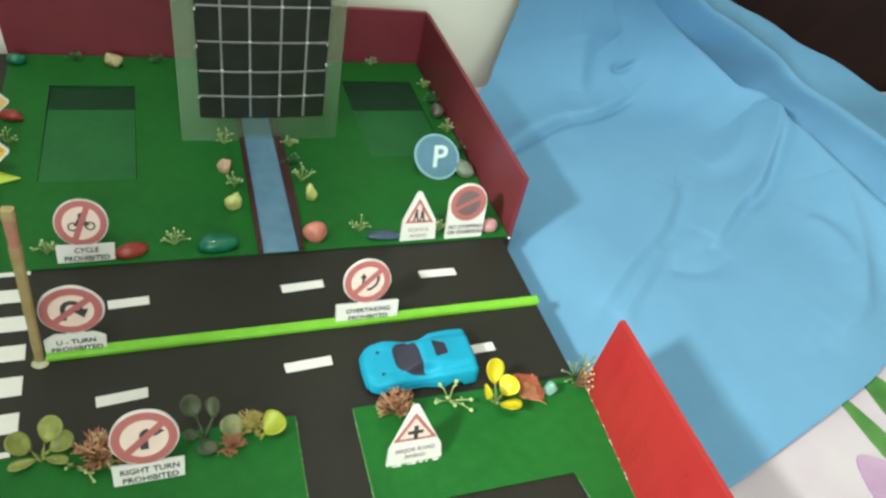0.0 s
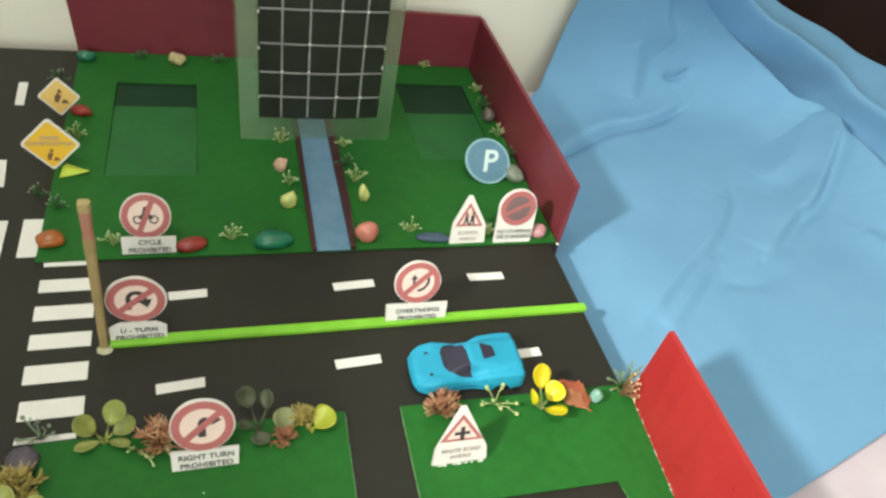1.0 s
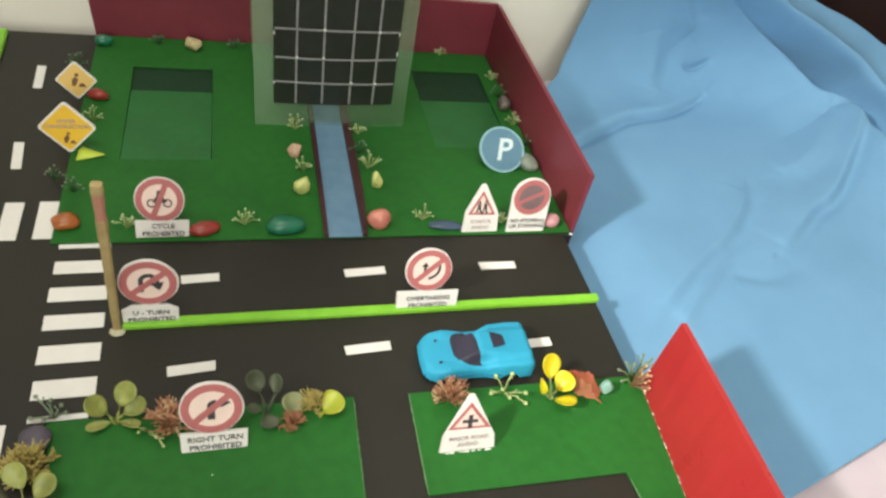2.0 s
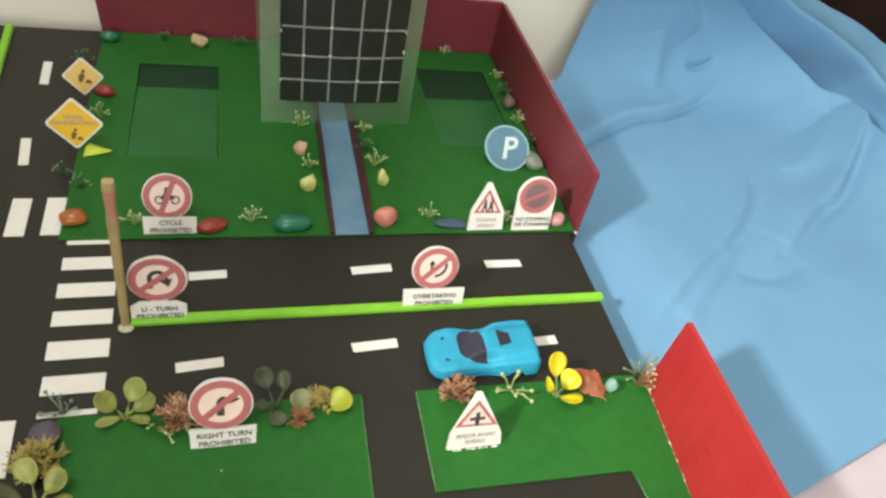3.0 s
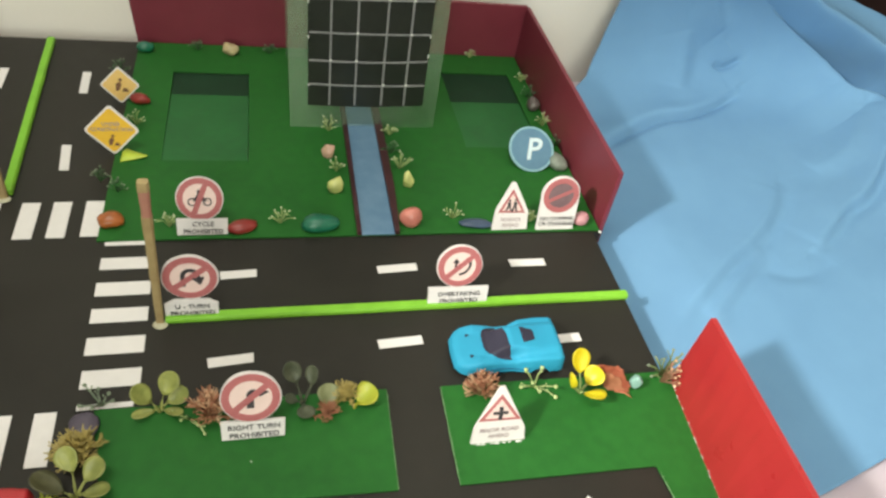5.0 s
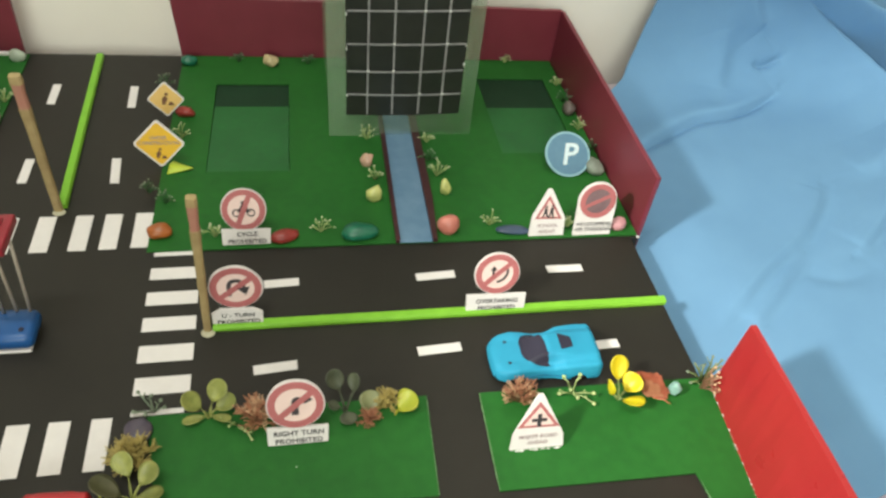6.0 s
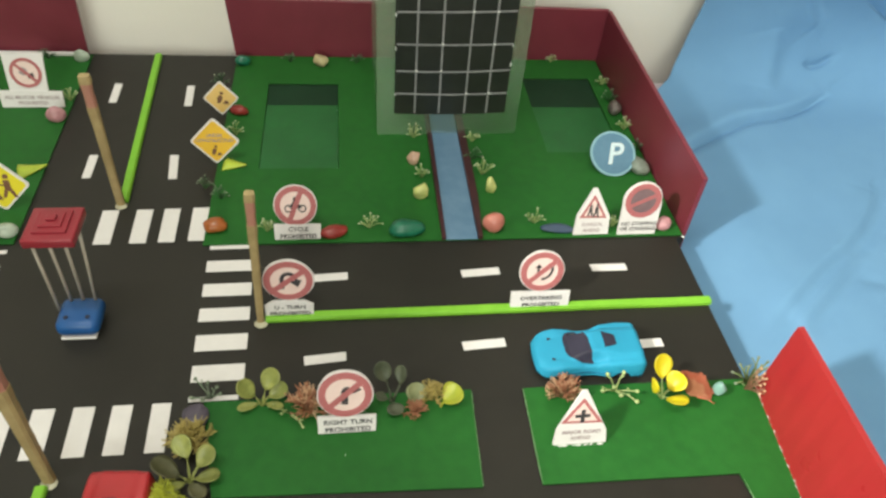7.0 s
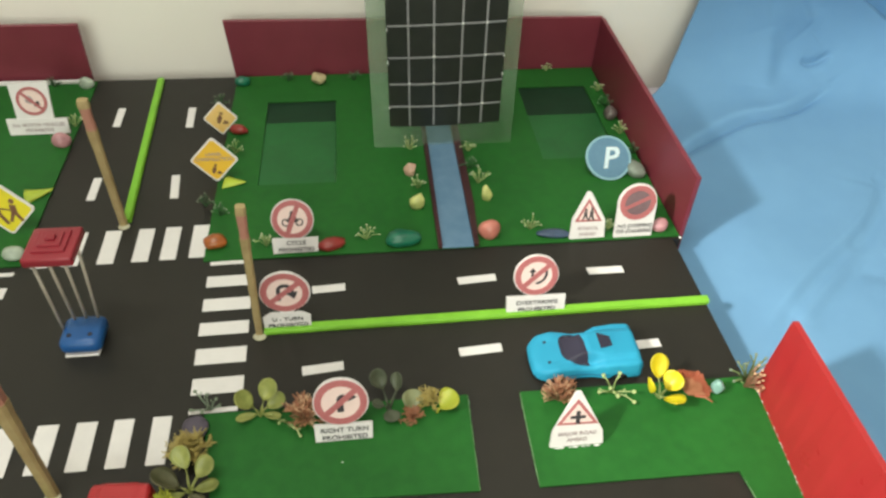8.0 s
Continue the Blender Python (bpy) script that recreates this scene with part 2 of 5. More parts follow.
def ball(bm, c, r, sub=1, squash=(1, 1, 1)):
    m = Matrix.Translation(c) @ Matrix.Diagonal((r * squash[0], r * squash[1], r * squash[2], 1))
    bmesh.ops.create_icosphere(bm, subdivisions=sub, radius=1, matrix=m)
    return bm


def spoon(bm, m, length, width, cup=0.25, thick=0.0007, n=12, k=7):
    """A cupped oval leaf that grows from the origin of m along its y, with a real thickness."""
    top, low = [], []
    for i in range(n):
        u = 1 - (1 - i / (n - 1)) ** 1.7
        half = width / 2 * max(0.004, (1 - (2 * u ** 1.35 - 1) ** 2)) ** 0.52 if i else width * 0.07
        rt, rl = [], []
        for j in range(k):
            v = 2 * j / (k - 1) - 1
            z = cup * width * (v * v - 0.3) * math.sin(math.pi * u) + cup * length * 0.5 * u * u
            p = Vector((half * v, length * u, z))
            rt.append(bm.verts.new(m @ p))
            rl.append(bm.verts.new(m @ (p - Vector((0, 0, thick)))))
        top.append(rt)
        low.append(rl)
    for i in range(n - 1):
        for j in range(k - 1):
            bm.faces.new((top[i][j], top[i][j + 1], top[i + 1][j + 1], top[i + 1][j]))
            bm.faces.new((low[i][j], low[i + 1][j], low[i + 1][j + 1], low[i][j + 1]))
        bm.faces.new((top[i][0], top[i + 1][0], low[i + 1][0], low[i][0]))
        bm.faces.new((top[i][-1], low[i][-1], low[i + 1][-1], top[i + 1][-1]))
    for i in (0, n - 1):
        for j in range(k - 1):
            bm.faces.new((top[i][j], low[i][j], low[i][j + 1], top[i][j + 1]))
    return bm


def slab_holes(bm, x0, x1, y0, y1, z0, z1, holes):
    """A slab with rectangular openings cut right through it."""
    xs = sorted({x0, x1, *(v for h in holes for v in h[:2])})
    ys = sorted({y0, y1, *(v for h in holes for v in h[2:])})
    solid = {}
    for i in range(len(xs) - 1):
        for j in range(len(ys) - 1):
            cx, cy = (xs[i] + xs[i + 1]) / 2, (ys[j] + ys[j + 1]) / 2
            solid[i, j] = not any(h[0] < cx < h[1] and h[2] < cy < h[3] for h in holes)
    grid = {}

    def v(i, j, z):
        if (i, j, z) not in grid:
            grid[i, j, z] = bm.verts.new((xs[i], ys[j], z))
        return grid[i, j, z]

    for (i, j), s in solid.items():
        if not s:
            continue
        bm.faces.new((v(i, j, z1), v(i + 1, j, z1), v(i + 1, j + 1, z1), v(i, j + 1, z1)))
        bm.faces.new((v(i, j, z0), v(i, j + 1, z0), v(i + 1, j + 1, z0), v(i + 1, j, z0)))
        for di, dj, a, b in ((-1, 0, (i, j), (i, j + 1)), (1, 0, (i + 1, j + 1), (i + 1, j)), (0, -1, (i + 1, j), (i, j)), (0, 1, (i, j + 1), (i + 1, j + 1))):
            if not solid.get((i + di, j + dj), False):
                bm.faces.new((v(*a, z0), v(*b, z0), v(*b, z1), v(*a, z1)))
    return bm


def letters(text, size, x, z, y, parent, mat, label="", align="CENTER", squeeze=1.0, shear=0.0):
    """Raised printed lettering in the built-in font, standing in the x-z plane."""
    cu = bpy.data.curves.new("lettering", "FONT")
    cu.body, cu.size, cu.align_x, cu.extrude, cu.shear, cu.resolution_u = text, size, align, 0.00008, shear, 3
    cu.offset = size * 0.018
    tmp = bpy.data.objects.new("lettering", cu)
    me = bpy.data.meshes.new_from_object(tmp)
    bpy.data.objects.remove(tmp)
    me.transform(pose(x, y, z, 90, 0, 0) @ Matrix.Diagonal((squeeze, 1, 1, 1)))
    me.materials.clear()
    me.materials.append(mat)
    ob = new("lettering", me)
    ob.parent = parent
    if label:
        ob["label"] = label
    return ob


BASE = -0.025   # the table cloth's level; the model's board is as thick
WALL_Y = 0.372  # the room's wall behind the model

# ---------------------------------------------------------------- the room
def setting(name, bm, mat, label, category):
    return tagged(part(name, bm, mat), label, category, kind="structure")


setting("wall_north", box(bmesh.new(), -3.6, 2.0, WALL_Y, WALL_Y + 0.12, -0.62, 2.8), PAINT, "plain off-white painted room wall behind the model", "wall")
setting("wall_west", box(bmesh.new(), -3.72, -3.6, -2.6, WALL_Y + 0.12, -0.62, 2.8), PAINT, "plain off-white painted side wall of the room", "wall")
setting("wall_east", box(bmesh.new(), 2.0, 2.12, -2.6, WALL_Y + 0.12, -0.62, 2.8), PAINT, "plain off-white painted side wall of the room", "wall")
setting("ceiling", box(bmesh.new(), -3.72, 2.12, -2.72, WALL_Y + 0.12, 2.8, 2.9), PAINT, "plain white room ceiling", "ceiling")
setting("floor", box(bmesh.new(), -3.72, 2.12, -2.72, WALL_Y + 0.12, -0.72, -0.62), FLOOR, "plain grey tiled room floor", "floor")
# unseen wall; its opening is added for the front fill light
south = bmesh.new()
box(south, -3.72, -1.1, -2.72, -2.6, -0.62, 2.8)
box(south, 0.5, 2.12, -2.72, -2.6, -0.62, 2.8)
box(south, -1.1, 0.5, -2.72, -2.6, -0.62, 0.5)
box(south, -1.1, 0.5, -2.72, -2.6, 1.8, 2.8)
setting("wall_south", south, PAINT, "unseen off-white room wall with an opening added for fill light", "wall")
bed = thing("bed", Matrix.Identity(4), "bed with a white floral sheet under the model", "bed")
part("mattress", box(bmesh.new(), -1.0, 1.5, -1.2, WALL_Y - 0.004, -0.26, BASE - 0.004, 0.03, 3), SHEET, bed)
part("bed_frame", box(bmesh.new(), -0.98, 1.48, -1.18, WALL_Y - 0.006, -0.6, -0.262, 0.01), BROWN, bed)
for lx in (-0.94, 1.44):
    for ly in (-1.14, WALL_Y - 0.05):
        part("leg", box(bmesh.new(), lx - 0.03, lx + 0.03, ly - 0.03, ly + 0.03, -0.62, -0.601), BROWN, bed)


def leaf_print(cx, cy, length, width, turn, mat=None):
    bm = bmesh.new()
    pts = []
    for i in range(22):
        a = 2 * math.pi * i / 22
        pts.append(Vector((width / 2 * math.sin(a) * (1 - 0.45 * math.cos(a)), length / 2 * math.cos(a), 0)))
    m = pose(cx, cy, 0, 0, 0, turn)
    slab(bm, [(m @ p).xy for p in pts], BASE - 0.0042, BASE - 0.0026)
    return part("petal_print" if mat else "leaf_print", bm, mat or LEAF_PRINT, bed, "lilac petal printed on the sheet" if mat else "green leaf printed on the sheet")


for q in ((0.535, -0.178, 0.06, 0.05, 20, LILAC), (0.49, -0.2, 0.05, 0.045, 60, LILAC), (0.557, -0.15, 0.11, 0.02, 8), (0.6, -0.14, 0.13, 0.042, 10), (0.63, -0.24, 0.12, 0.05, -80), (0.46, -0.33, 0.12, 0.05, 30)):
    leaf_print(*q)

headboard = thing("headboard", Matrix.Identity(4), "dark brown wooden headboard against the wall", "headboard")
part("panel", box(bmesh.new(), 0.6, 1.95, WALL_Y - 0.003 - 0.0, WALL_Y + 0.001, -0.6, 0.6), BROWN, headboard)
headboard.location = (0, -0.001, 0)


# ---------------------------------------------------------------- the blue cloth
def lerp_table(table, x):
    if x <= table[0][0]:
        return table[0][1]
    for (a, p), (b, q) in zip(table, table[1:]):
        if x <= b:
            return p + (q - p) * (x - a) / (b - a)
    return table[-1][1]


FOLDS = [  # a line in (x, way up the cloth), its height (a dent where negative), the width of its gentle side on the left and of its steep side on the right
    # the hanging part: two pulled creases and a hooked dent
    ([(0.553, 0.366), (0.542, 0.378), (0.53, 0.395), (0.523, 0.42), (0.517, 0.46)], 0.0065, 0.02, 0.007),
    ([(0.553, 0.332), (0.566, 0.328), (0.586, 0.336)], -0.007, 0.004, 0.004),
    ([(0.506, 0.305), (0.516, 0.338), (0.51, 0.37)], 0.005, 0.022, 0.01),
    # the long crease that starts behind the side wall
    ([(0.345, 0.187), (0.395, 0.214), (0.427, 0.234), (0.469, 0.259), (0.505, 0.265), (0.541, 0.278), (0.575, 0.296)], -0.0085, 0.0045, 0.004),
    ([(0.345, 0.194), (0.395, 0.221), (0.427, 0.241), (0.469, 0.266), (0.505, 0.272), (0.541, 0.286), (0.575, 0.304)], 0.006, 0.022, 0.005),
    # the fold that runs up to the crest's corner
    ([(0.535, 0.064), (0.569, 0.09), (0.6, 0.114), (0.63, 0.127), (0.664, 0.158), (0.699, 0.197), (0.718, 0.225), (0.73, 0.25)], 0.0075, 0.024, 0.0055),
    ([(0.6, 0.17), (0.634, 0.182), (0.664, 0.204), (0.7, 0.25)], 0.004, 0.016, 0.011),
    # shallow creases towards the front wall's corner
    ([(0.335, -0.04), (0.375, 0.0), (0.409, 0.026), (0.434, 0.047), (0.488, 0.083), (0.526, 0.12), (0.545, 0.145)], 0.005, 0.02, 0.006),
    ([(0.395, -0.008), (0.42, 0.014), (0.45, 0.038), (0.485, 0.066)], 0.004, 0.014, 0.006),
    ([(0.47, 0.036), (0.507, 0.028), (0.545, 0.046)], -0.002, 0.008, 0.008),
    # the sag along the far side
    ([(0.58, -0.054), (0.63, -0.036), (0.662, 0.003), (0.684, 0.042), (0.7, 0.084), (0.708, 0.12)], 0.005, 0.03, 0.009),
    ([(0.655, 0.012), (0.664, 0.045), (0.655, 0.078)], 0.003, 0.014, 0.008),
]

def rounded(line, times=2):
    """A line with its corners cut away."""
    for _ in range(times):
        out = [line[0]]
        for (ax, ay), (bx, by) in zip(line, line[1:]):
            out += [(ax * 0.75 + bx * 0.25, ay * 0.75 + by * 0.25), (ax * 0.25 + bx * 0.75, ay * 0.25 + by * 0.75)]
        line = out + [line[-1]]
    return line


# the front layer of the cloth ends in a long crest; behind it a deep trough runs up to a second ridge
CREST = rounded([(0.44, 0.52), (0.587, 0.386), (0.655, 0.338), (0.69, 0.306), (0.698, 0.276), (0.726, 0.268), (0.724, 0.237), (0.719, 0.2), (0.716, 0.147), (0.715, 0.1), (0.719, 0.05), (0.722, 0.0)])
RIDGE = rounded([(0.48, 0.515), (0.64, 0.4), (0.712, 0.373), (0.747, 0.357), (0.79, 0.334), (0.815, 0.296), (0.831, 0.264), (0.836, 0.214), (0.842, 0.174), (0.846, 0.114), (0.85, 0.0)])


def near_line(line, x, y):
    """The distances to a line, how far along it that is, from 0 to 1, and the side; x and y are arrays."""
    best, along, side = np.full(x.shape, 9.0), np.zeros(x.shape), np.ones(x.shape)
    for i, ((ax, ay), (bx, by)) in enumerate(zip(line, line[1:])):
        dx, dy = bx - ax, by - ay
        k = np.clip(((x - ax) * dx + (y - ay) * dy) / (dx * dx + dy * dy), 0, 1)
        d = np.hypot(x - ax - k * dx, y - ay - k * dy)
        less = d < best
        best[less], along[less] = d[less], (i + k[less]) / (len(line) - 1)
        side[less] = (dx * (y - ay) - dy * (x - ax))[less]
    return best, along, side


def ease(k):
    k = np.clip(k, 0, 1)
    return k * k * (3 - 2 * k)


def drape(x, v):
    """The two long folds: height over the plain fall of the cloth."""
    near, _, side = near_line(CREST, x, v)
    far, _, beyond = near_line(RIDGE, x, v)
    front = 0.04 * np.exp(-near / 0.045)
    u = near / (near + far + 1e-6)
    trough = np.where(u < 0.2, 0.04 - 0.06 * ease(u / 0.2), -0.02 + 0.065 * ease((u - 0.45) / 0.55))
    back = 0.008 + 0.037 * np.exp(-(far / 0.02) ** 1.5)
    return np.where(side < 0, front, np.where(beyond > 0, back, trough)), far


def cloth_places(x, v, low):
    """Where the cloth's points lie: x across, v up the cloth, low the way at which it ends in front."""
    top, bend = 0.315, 0.0485
    rise = np.maximum(0.0, np.minimum(v, top) - 0.25)
    k = np.where(v <= top, 1.0, np.exp(np.minimum(0.0, (top - v) / bend)))
    p = np.stack([x, np.where(v <= top, v, top + bend * (1 - k)), BASE + 0.001 + 45 * rise ** 3 + np.where(v <= top, 0.0, 1.15 * (v - top) - 0.58 * bend * (1 - k))], -1)
    n = np.stack([np.zeros_like(x), np.where(v <= top, -135 * rise * rise, 0.58 * k - 1.15), np.where(v <= top, 1.0, k + 0.1)], -1)
    n /= np.linalg.norm(n, axis=-1, keepdims=True)
    loose = ease((x - 0.345) / 0.06) * ease((v - low) / 0.05)
    d = 0.0055 * loose
    for line, height, gentle, steep in FOLDS:
        near, along, side = near_line(rounded(line, 1), x, v)
        taper = np.sin(math.pi * np.clip(along, 0.02, 0.98)) ** 0.6
        fold = np.where(side > 0, np.exp(-(near / gentle) ** 1.4), np.exp(-(near / steep) ** 2) - 0.4 * np.exp(-((near - 2.2 * steep) / (1.1 * steep)) ** 2) * (height > 0))
        d = d + loose * height * taper * fold
    crumple = np.array([0.0035 * noise.noise((a * 6, b * 6, 3)) + 0.0007 * noise.noise((a * 17, b * 17, 8)) for a, b in zip(x.ravel(), v.ravel())]).reshape(x.shape)
    d = d + loose * crumple
    swell, far = drape(x, v)
    out = math.radians(52) * ease((v - 0.12) / 0.5)
    q = p + d[..., None] * n + (swell * ease((v - low) / 0.08))[..., None] * np.stack([np.zeros_like(x), -np.sin(out), np.cos(out)], -1)
    q[..., :2] -= np.array((0.026, 0.022)) * np.exp(-(far / 0.024) ** 2)[..., None]
    q[..., 2] = np.maximum(q[..., 2], BASE + 0.0008)
    q[..., 1] = np.minimum(q[..., 1], WALL_Y - 0.0065)
    return q


def build_cloth():
    left = [(-0.16, 0.3), (0.265, 0.3), (0.282, 0.335), (0.292, 0.362), (0.303, 0.386), (0.319, 0.402), (0.355, 0.416), (0.392, 0.426), (0.5, 0.45), (0.7, 0.51)]
    low = [(0.3, -0.178), (0.405, -0.152), (0.461, -0.135), (0.509, -0.121), (0.549, -0.109), (0.608, -0.09), (0.72, -0.03), (0.85, 0.03), (1.05, 0.1)]
    high = [(0.3, 0.68), (0.5, 0.6), (0.6, 0.47), (0.66, 0.428), (0.718, 0.409), (0.75, 0.402), (0.788, 0.39), (0.832, 0.37), (0.915, 0.347), (0.985, 0.302), (1.06, 0.25)]
    low, high = np.array(rounded(low)), np.array(rounded(high))
    left = np.array(left)
    rows, cols = 330, 380
    w = np.linspace(0, 1, rows + 1)[:, None]
    xl = np.interp(-0.151 + w * 0.79, left[:, 0], left[:, 1])
    x = xl + (1.06 - xl) * np.linspace(0, 1, cols + 1)[None, :]
    a, b = np.interp(x, low[:, 0], low[:, 1]), np.interp(x, high[:, 0], high[:, 1])
    q = cloth_places(x, a + w * (b - a), a)
    me = bpy.data.meshes.new("cloth")
    at = np.arange((rows + 1) * (cols + 1)).reshape(rows + 1, cols + 1)
    me.from_pydata(q.reshape(-1, 3).tolist(), [], np.stack([at[:-1, :-1], at[:-1, 1:], at[1:, 1:], at[1:, :-1]], -1).reshape(-1, 4).tolist())
    me.materials.append(CLOTH)
    me.shade_smooth()
    ob = new("cloth", me)
    mod = ob.modifiers.new("thickness", "SOLIDIFY")
    mod.thickness, mod.offset = 0.0009, 1.0
    return tagged(ob, "crumpled sky-blue cotton cloth spread over bed and headboard", "cloth")


build_cloth()

# ---------------------------------------------------------------- the model: board, lawns, low walls
HOLES = [(-0.0125, 0.053, 0.160, 0.290), (0.238, 0.308, 0.180, 0.304)]
board = setting("road_board", slab_holes(bmesh.new(), -0.56, 0.3265, -0.4, 0.342, BASE + 0.0005, 0.0, HOLES + [(0.3197, 0.3265, -0.064, 0.0695)]), BLACK,
                "black paper covered board that forms the model's roads", "road")


def lawn(name, pts=None, rect=None, holes=()):
    bm = bmesh.new()
    if rect:
        slab_holes(bm, *rect, 0.0003, 0.0014, holes)
    else:
        slab(bm, pts, 0.0003, 0.0014)
    return setting(name, bm, GRASS, "dark green painted lawn area of the road model", "lawn")


lawn("lawn_tower", rect=(-0.046, 0.3255, 0.0716, 0.340), holes=HOLES)
lawn_f = lawn("lawn_front", pts=[(-0.0285, -0.063), (0.1345, -0.0635), (0.1325, -0.1285), (-0.017, -0.124)])
lawn_c = lawn("lawn_corner", pts=[(0.1685, -0.0645), (0.326, -0.066), (0.3245, -0.39), (0.292, -0.39), (0.2905, -0.155), (0.2875, -0.131), (0.1675, -0.1295)])
lawn("lawn_left", pts=[(-0.55, 0.078), (-0.177, 0.077), (-0.179, 0.17), (-0.1825, 0.338), (-0.55, 0.338)])
lawn("lawn_left_front", pts=[(-0.55, -0.39), (-0.19, -0.39), (-0.184, -0.066), (-0.55, -0.066)])


def pale_edge(owner, pts, seed):
    """A worn, pale paint edge along the rim of a lawn sheet."""
    rnd = random.Random(seed)
    bm = bmesh.new()
    (ax, ay), (bx, by) = pts
    n = 70
    rows = []
    for i in range(n + 1):
        x, y = ax + (bx - ax) * i / n, ay + (by - ay) * i / n
        w = rnd.choice((0.0003, 0.0004, 0.0005, 0.0007))
        rows.append([bm.verts.new(c) for c in ((x - w, y, 0.0011), (x, y, 0.00152), (x + w, y, 0.0011), (x, y, 0.0006))])
    for a, b in zip(rows, rows[1:]):
        for k in range(4):
            bm.faces.new((a[k], a[(k + 1) % 4], b[(k + 1) % 4], b[k]))
    bm.faces.new(rows[0])
    bm.faces.new(rows[-1][::-1])
    return part("pale_edge", bm, EDGE_PAINT, owner, "pale worn paint edge")


def ramp(x0, x1, y0, y1, mouth, drop):
    """A gently sunk green ramp; a flat dark sheet stands for the shade in its opening."""
    t = thing("parking_ramp", Matrix.Identity(4), "green ramp with a flat dark sheet for its shaded opening", "ramp", "basement ramps")
    bm = bmesh.new()
    a = [bm.verts.new(p) for p in ((x0 + 0.0003, y0 + 0.0004, 0.0011), (x1 - 0.0005, y0 + 0.0004, 0.0009), (x1 - 0.0003, mouth, -drop), (x0 + 0.0003, mouth, -drop))]
    b = [bm.verts.new(v.co - Vector((0, 0, 0.0015))) for v in a]
    bm.faces.new(a)
    bm.faces.new(b[::-1])
    for i in range(4):
        bm.faces.new((a[i], b[i], b[(i + 1) % 4], a[(i + 1) % 4]))
    part("slope", bm, GRASS_DARK, t)
    part("opening_shade", box(bmesh.new(), x0 + 0.0002, x1 - 0.0002, mouth + 0.0001, y1 - 0.0002, -0.0022, -0.0004), OPENING_SHADE, t)
    return t


pale_edge(lawn_f, [(0.1345, -0.064), (0.1327, -0.128)], 1)
pale_edge(lawn_c, [(0.1683, -0.065), (0.1675, -0.129)], 2)
pale_edge(lawn_c, [(0.2885, -0.135), (0.2905, -0.155)], 3)
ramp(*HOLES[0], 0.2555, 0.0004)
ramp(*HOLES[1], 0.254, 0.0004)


def low_wall(label, pts, thick, axis, at, mat=None):
    """A low card wall: its outline in (along, up), its thickness across."""
    bm = bmesh.new()
    prism(bm, pts, 0.0, thick)
    edges = bm.edges[:]
    bmesh.ops.bevel(bm, geom=edges, offset=0.0006, segments=2, affect="EDGES", profile=0.5)
    t = part("boundary_wall", bm, mat or RED_SHADED)
    t.matrix_world = pose(*at, 0, 0, 90 if axis == "y" else 0)
    return tagged(t, label, "wall", "low red walls round the model")


low_wall("low red card wall behind the lawn, coloured as in shade", [(-0.047, BASE + 0.001), (0.329, BASE + 0.001), (0.329, 0.057), (-0.0515, 0.0605)], 0.004, "x", (0, 0.3425, 0))
low_wall("low red card wall behind the lawn, coloured as in shade", [(-0.56, BASE + 0.001), (-0.1895, BASE + 0.001), (-0.1855, 0.0595), (-0.56, 0.06)], 0.004, "x", (0, 0.3425, 0))
low_wall("low red card wall along the board's side, coloured as in shade", [(0.0735, BASE + 0.001), (0.342, BASE + 0.001), (0.342, 0.057), (0.0775, 0.0545)], 0.004, "y", (0.331, 0, 0))


def leaning_wall():
    """The wall in the lamplit red: its foot runs slightly inwards, its top edge stays straight."""
    bm = bmesh.new()
    rows = []
    for i in range(25):
        y = -0.0725 - 0.3275 * i / 24
        foot = 0.3135 + 0.0097 * max(0.0, 1 - (-0.0725 - y) / 0.17) ** 1.4
        ty, top = (-0.07 if i == 0 else y), 0.059 + 0.0022 * max(0.0, 1 - (-0.07 - y) / 0.18)
        rows.append([bm.verts.new(c) for c in ((foot, y, 0.0016), (foot + 0.004, y, 0.0016), (0.331, ty, top), (0.327, ty, top))])
    for a, b in zip(rows, rows[1:]):
        for k in range(4):
            bm.faces.new((a[k], a[(k + 1) % 4], b[(k + 1) % 4], b[k]))
    bm.faces.new(rows[0])
    bm.faces.new(rows[-1][::-1])
    bmesh.ops.bevel(bm, geom=[e for e in bm.edges if len({f.normal.copy().freeze() for f in e.link_faces}) > 1 and e.calc_face_angle(0) > 0.5], offset=0.0006, segments=2, affect="EDGES", profile=0.5)
    return tagged(part("boundary_wall", bm, RED_LIT), "low red card wall along the board's side, coloured as lamplit", "wall", "low red walls round the model")


leaning_wall()

edging = part("white_edging", box(bmesh.new(), -0.5, -0.196, 0.3345, 0.3385, 0.0016, 0.0045, 0.0004), WHITE)
tagged(edging, "thin white paper edging along the foot of the wall", "edging")

# the blue drive to the tower, with its maroon kerbs
drive = thing("driveway", Matrix.Identity(4), "pale blue paper driveway with maroon edges", "driveway")
part("surface", slab(bmesh.new(), [(0.1341, 0.0712), (0.1588, 0.0712), (0.1598, 0.24), (0.1366, 0.24)], 0.0016, 0.0022), DRIVE, drive)
part("kerb", slab(bmesh.new(), [(0.1308, 0.0712), (0.134, 0.0712), (0.1365, 0.242), (0.1322, 0.242)], 0.0016, 0.0045), MAROON, drive)
part("kerb", slab(bmesh.new(), [(0.1589, 0.0712), (0.1624, 0.0712), (0.1655, 0.12), (0.1668, 0.242), (0.1599, 0.242)], 0.0016, 0.005), MAROON, drive)

